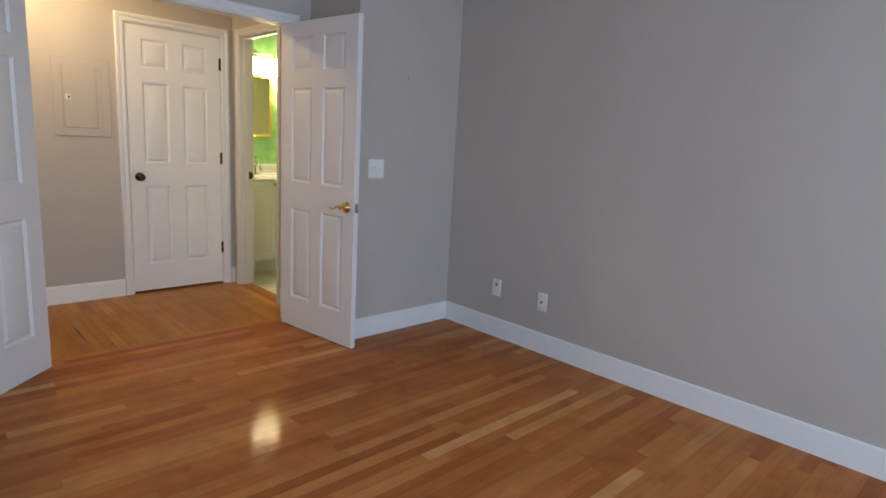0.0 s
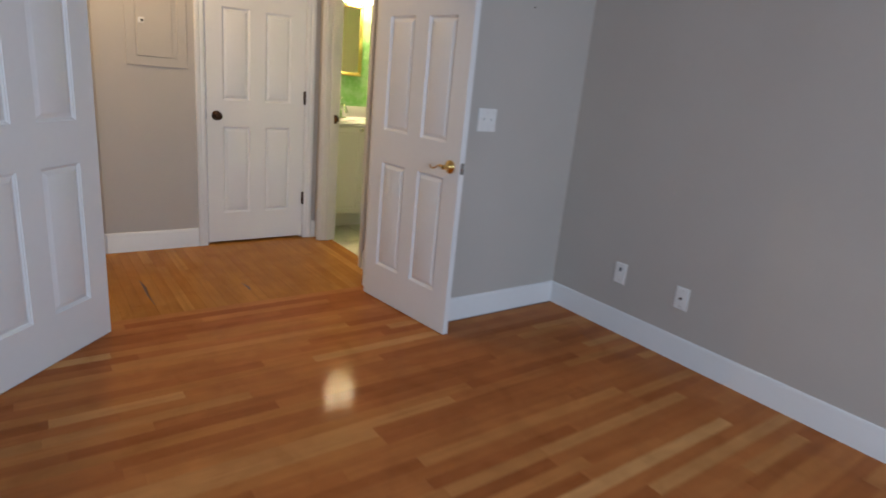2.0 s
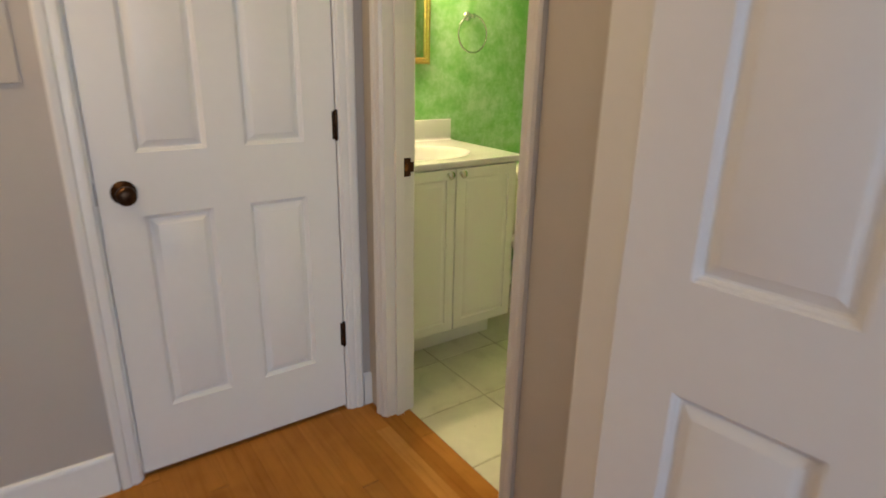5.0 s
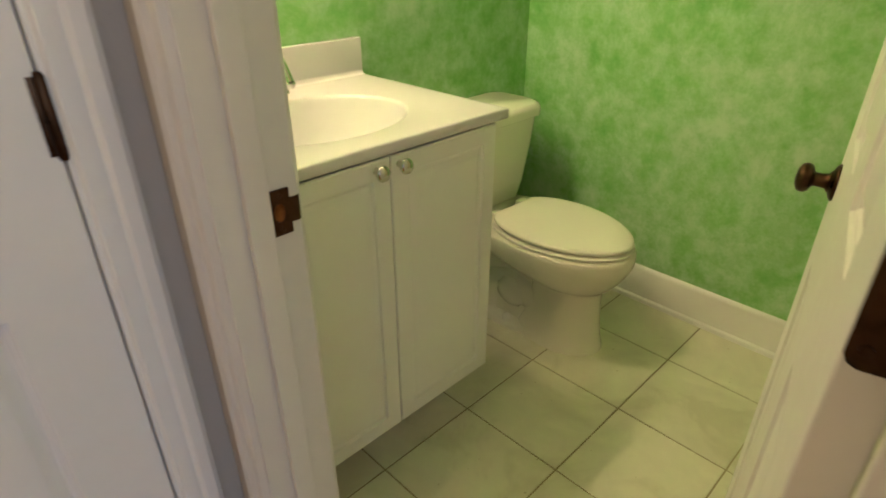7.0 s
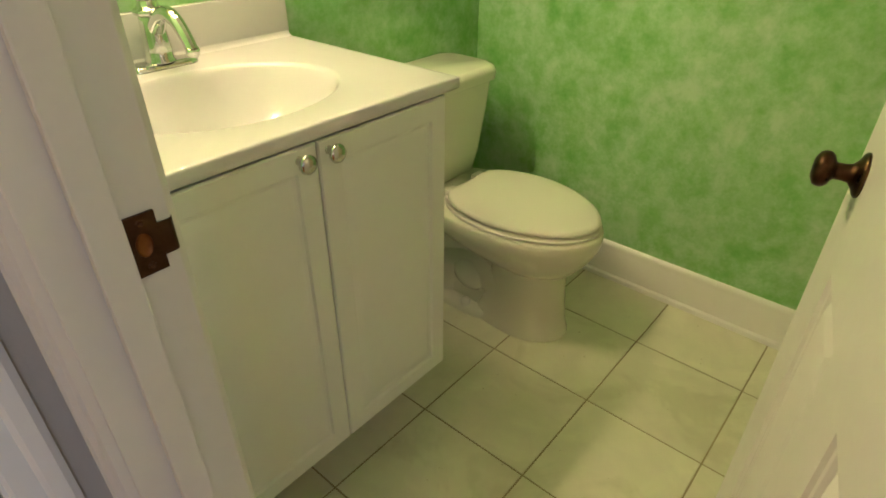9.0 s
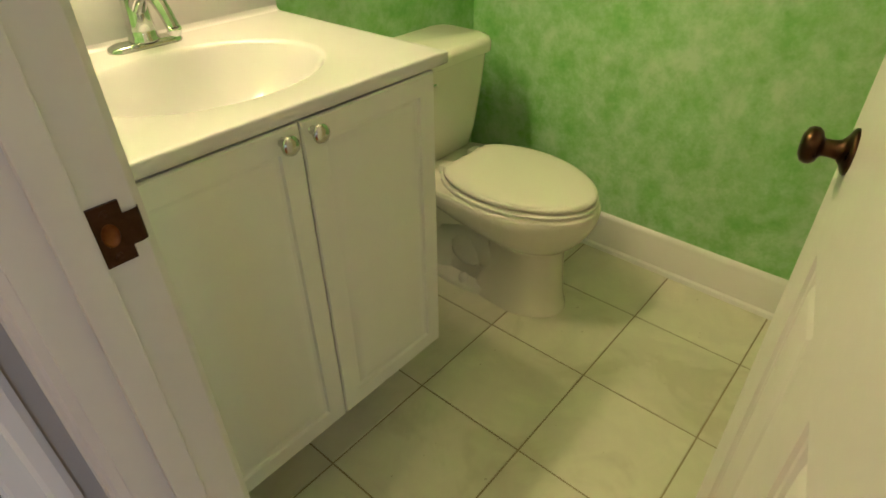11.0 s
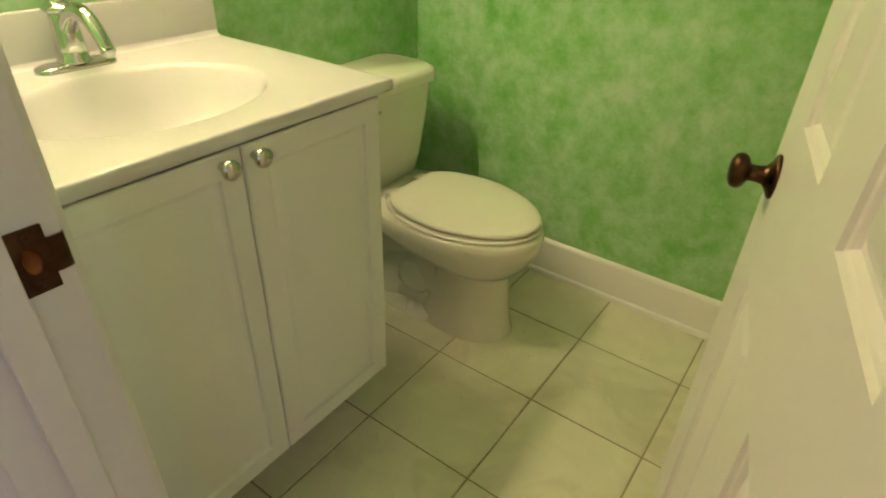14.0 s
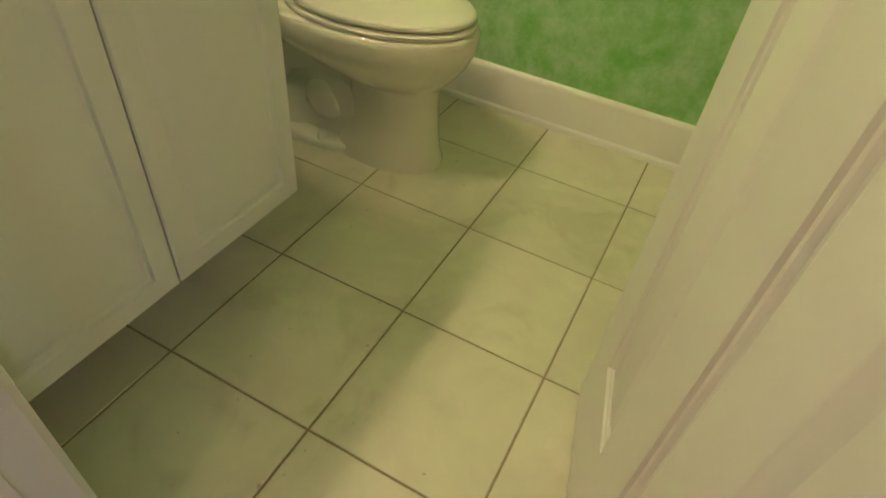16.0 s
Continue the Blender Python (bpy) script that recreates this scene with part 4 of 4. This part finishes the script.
# towel ring and towel bar
tr = thing("towel_ring", "chrome towel ring on the green wall", "towel ring")
bm = lathe(bmesh.new(), [(0, 0), (0.024, 0), (0.024, 0.004), (0.018, 0.010), (0.010, 0.016), (0.009, 0.045), (0.013, 0.05), (0.011, 0.056), (0, 0.058)], pose(3.108, YB, 1.474, 90), 24)
part("post", bm, CHROME, tr, smooth=45)
bm = bmesh.new()
RR = 0.086
cen = Vector((3.108, YB - 0.047, 1.474 - RR + 0.004))
rings = []
for k in range(44):
    a = 2 * math.pi * k / 44
    d = Vector((math.cos(a), 0, math.sin(a)))
    rings.append([bm.verts.new(cen + d * (RR + 0.0045 * math.cos(b)) + Vector((0, 0.0045 * math.sin(b), 0))) for b in [2 * math.pi * q / 10 for q in range(10)]])
skin(bm, rings + [rings[0]])
part("ring", bm, CHROME, tr, smooth=60)
tbm = thing("towel_bar", "chrome towel bar on the green wall beside the toilet", "towel bar")
for y in (4.42, 4.985):
    bm = lathe(bmesh.new(), [(0, 0), (0.026, 0), (0.026, 0.004), (0.019, 0.011), (0.011, 0.018), (0.010, 0.055), (0.014, 0.06), (0.014, 0.07), (0, 0.074)], pose(XF, y, 1.222, 0, -90), 24)
    part("post", bm, CHROME, tbm, smooth=45)
part("rail", tube(bmesh.new(), [(XF - 0.062, 4.42, 1.222), (XF - 0.062, 4.985, 1.222)], 0.009, 14), CHROME, tbm, smooth=50)

# things of the dark side room
sr = thing("brown_cabinet", "dark brown wooden cabinet in the unlit side room", "cabinet", pose(0.3, 7.05, 0))
part("body", box(bmesh.new(), (-0.5, -0.35, 0.14), (0.5, 0.12, 1.3), 0.006), BROWN, sr)
part("plinth", box(bmesh.new(), (-0.48, -0.33, 0.0), (0.48, 0.12, 0.14)), TRIM, sr)

# scuff marks in the hall floor
for pts in ([(0.842, 4.33), (0.850, 4.22), (0.846, 4.08), (0.853, 3.93)], [(1.36, 4.09), (1.375, 4.02), (1.372, 3.97)]):
    bm = bmesh.new()
    w = [0.002, 0.008, 0.006, 0.0015][: len(pts)]
    lo = [bm.verts.new((x - a, y, 0.0008)) for (x, y), a in zip(pts, w)]
    hi = [bm.verts.new((x + a, y, 0.0008)) for (x, y), a in zip(pts, w)]
    for i in range(len(pts) - 1):
        bm.faces.new([lo[i], hi[i], hi[i + 1], lo[i + 1]])
    solo("floor_scuff", bm, SCUFF, "dark gouge mark in the hardwood hall floor", "scuff mark", "stuff")


# ---- floors, strip by strip and tile by tile ----
sub = bmesh.new()
for a, b in (((XW - 0.12, YN0 - 0.12, -0.12), (XR + 0.12, YO + 0.10, -0.003)), ((-0.36, YO + 0.10, -0.12), (2.284, YC + 0.75, -0.003))):
    box(sub, a, b)
floor = solo("floor", sub, UNDER, "glossy orange-brown oak strip floor", "floor", "structure")
PW, TH = 0.0572, 0.012
plank_meshes = {}


def strip(bm, length, m=None):
    """A floor strip: length along x, eased top edges."""
    w, e, g = PW / 2 - 0.00015, 0.0007, 0.00015
    l0, l1 = g, length - g
    low = [bm.verts.new(p) for p in ((l0, -w, -TH), (l1, -w, -TH), (l1, w, -TH), (l0, w, -TH))]
    mid = [bm.verts.new(p) for p in ((l0, -w, -0.0007), (l1, -w, -0.0007), (l1, w, -0.0007), (l0, w, -0.0007))]
    top = [bm.verts.new(p) for p in ((l0 + e, -w + e, 0), (l1 - e, -w + e, 0), (l1 - e, w - e, 0), (l0 + e, w - e, 0))]
    skin(bm, [low, mid, top])
    bm.faces.new(top)
    if m is not None:
        for v in low + mid + top:
            v.co = m @ v.co


def strips(x0, x1, rng):
    """Lengths of one course, butted at random."""
    x = x0 - rng.uniform(0, 0.6)
    while x < x1:
        n = rng.choice([0.45, 0.7, 0.9, 1.1, 1.3, 1.6])
        a, b = max(x, x0), min(x + n, x1)
        if b - a > 0.02:
            yield a, round(b - a, 2) if a + round(b - a, 2) <= x1 + 0.006 else b - a
        x += n


rng = random.Random(11)
field = bmesh.new()


def lay(m, length, single, wood=WOOD):
    if single:
        key = (round(length, 2), wood.name)
        if key not in plank_meshes:
            bm = bmesh.new()
            strip(bm, key[0])
            plank_meshes[key] = mesh_of(bm, wood)
        ob = new("plank", plank_meshes[key])
        ob.parent = floor
        ob.matrix_world = m
    else:
        strip(field, length, m)


courses = int((YOH - 0.01 - YN0) / PW)
for j in range(courses):
    y = YOH - 0.012 - (j + 0.5) * PW
    xa, xb = (OX0 - 0.02, OX1 + 0.02) if y > YO + 0.02 else (XW, XJ) if y > YS else (XW, XR)
    for a, n in strips(xa, xb, rng):
        lay(pose(a, y, 0), n, y > 1.5 and a + n > -0.2)
cols = int((2.284 + 0.3) / PW)
for j in range(cols):
    x = 2.284 - (j + 0.5) * PW
    y1 = YC + 0.10 if x > AX else YC + 0.10 + (AX - x)
    for a, n in strips(YOH - 0.012, y1, rng):
        lay(pose(x, a, 0, 0, 0, 90), n, x > 0.2, WOODH)
part("plank_field", field, WOODJ, floor, kind="stuff")

# tiled bathroom floor
bf = solo("floor_bath", box(bmesh.new(), (2.284, YBS - 0.1, -0.12), (XF + 0.02, YB + 0.02, -0.0022)), GROUT, "cream square floor tiles with dark grout", "tile floor", "structure")
TP, TG, TX0, TY0 = 0.3195, 0.0042, 2.909, 5.040


def tile_mesh(lx, ly):
    bm = bmesh.new()
    e = 0.0018
    loops = [[bm.verts.new((x, y, z)) for x, y in ((i, i), (lx - i, i), (lx - i, ly - i), (i, ly - i))] for i, z in ((0, -0.008), (0, -0.0012), (e * 0.4, -0.0004), (e, 0))]
    skin(bm, loops)
    bm.faces.new(loops[-1])
    return mesh_of(bm, TILE)


tiles = {}
for i in range(-3, 4):
    for j in range(-4, 3):
        x0, y0 = TX0 + i * TP + TG / 2, TY0 + j * TP + TG / 2
        x1, y1 = min(x0 + TP - TG, XF), min(y0 + TP - TG, YB)
        x0, y0 = max(x0, 2.286), max(y0, YBS)
        if x1 - x0 < 0.01 or y1 - y0 < 0.01:
            continue
        key = (round(x1 - x0, 3), round(y1 - y0, 3))
        if key not in tiles:
            tiles[key] = tile_mesh(*key)
        ob = new("tile", tiles[key])
        ob.parent = bf
        ob.matrix_world = pose(x0, y0, 0)
# tiled side room
sf = solo("floor_side_room", box(bmesh.new(), (-0.45, 5.0, -0.12), (1.15, 7.3, -0.0135)), GROUT, "beige tile floor of the unlit side room", "tile floor", "structure")
for i in range(0, 3):
    for j in range(0, 6):
        c = ANG @ Vector((i * TP + 0.51, -0.06 - (j + 1) * TP, 0))
        if tiles.get("full") is None:
            tiles["full"] = tile_mesh(TP - TG, TP - TG)
        ob = new("tile", tiles["full"])
        ob.parent = sf
        ob.matrix_world = pose(c.x, c.y, 0.0035, 0, 0, 135)
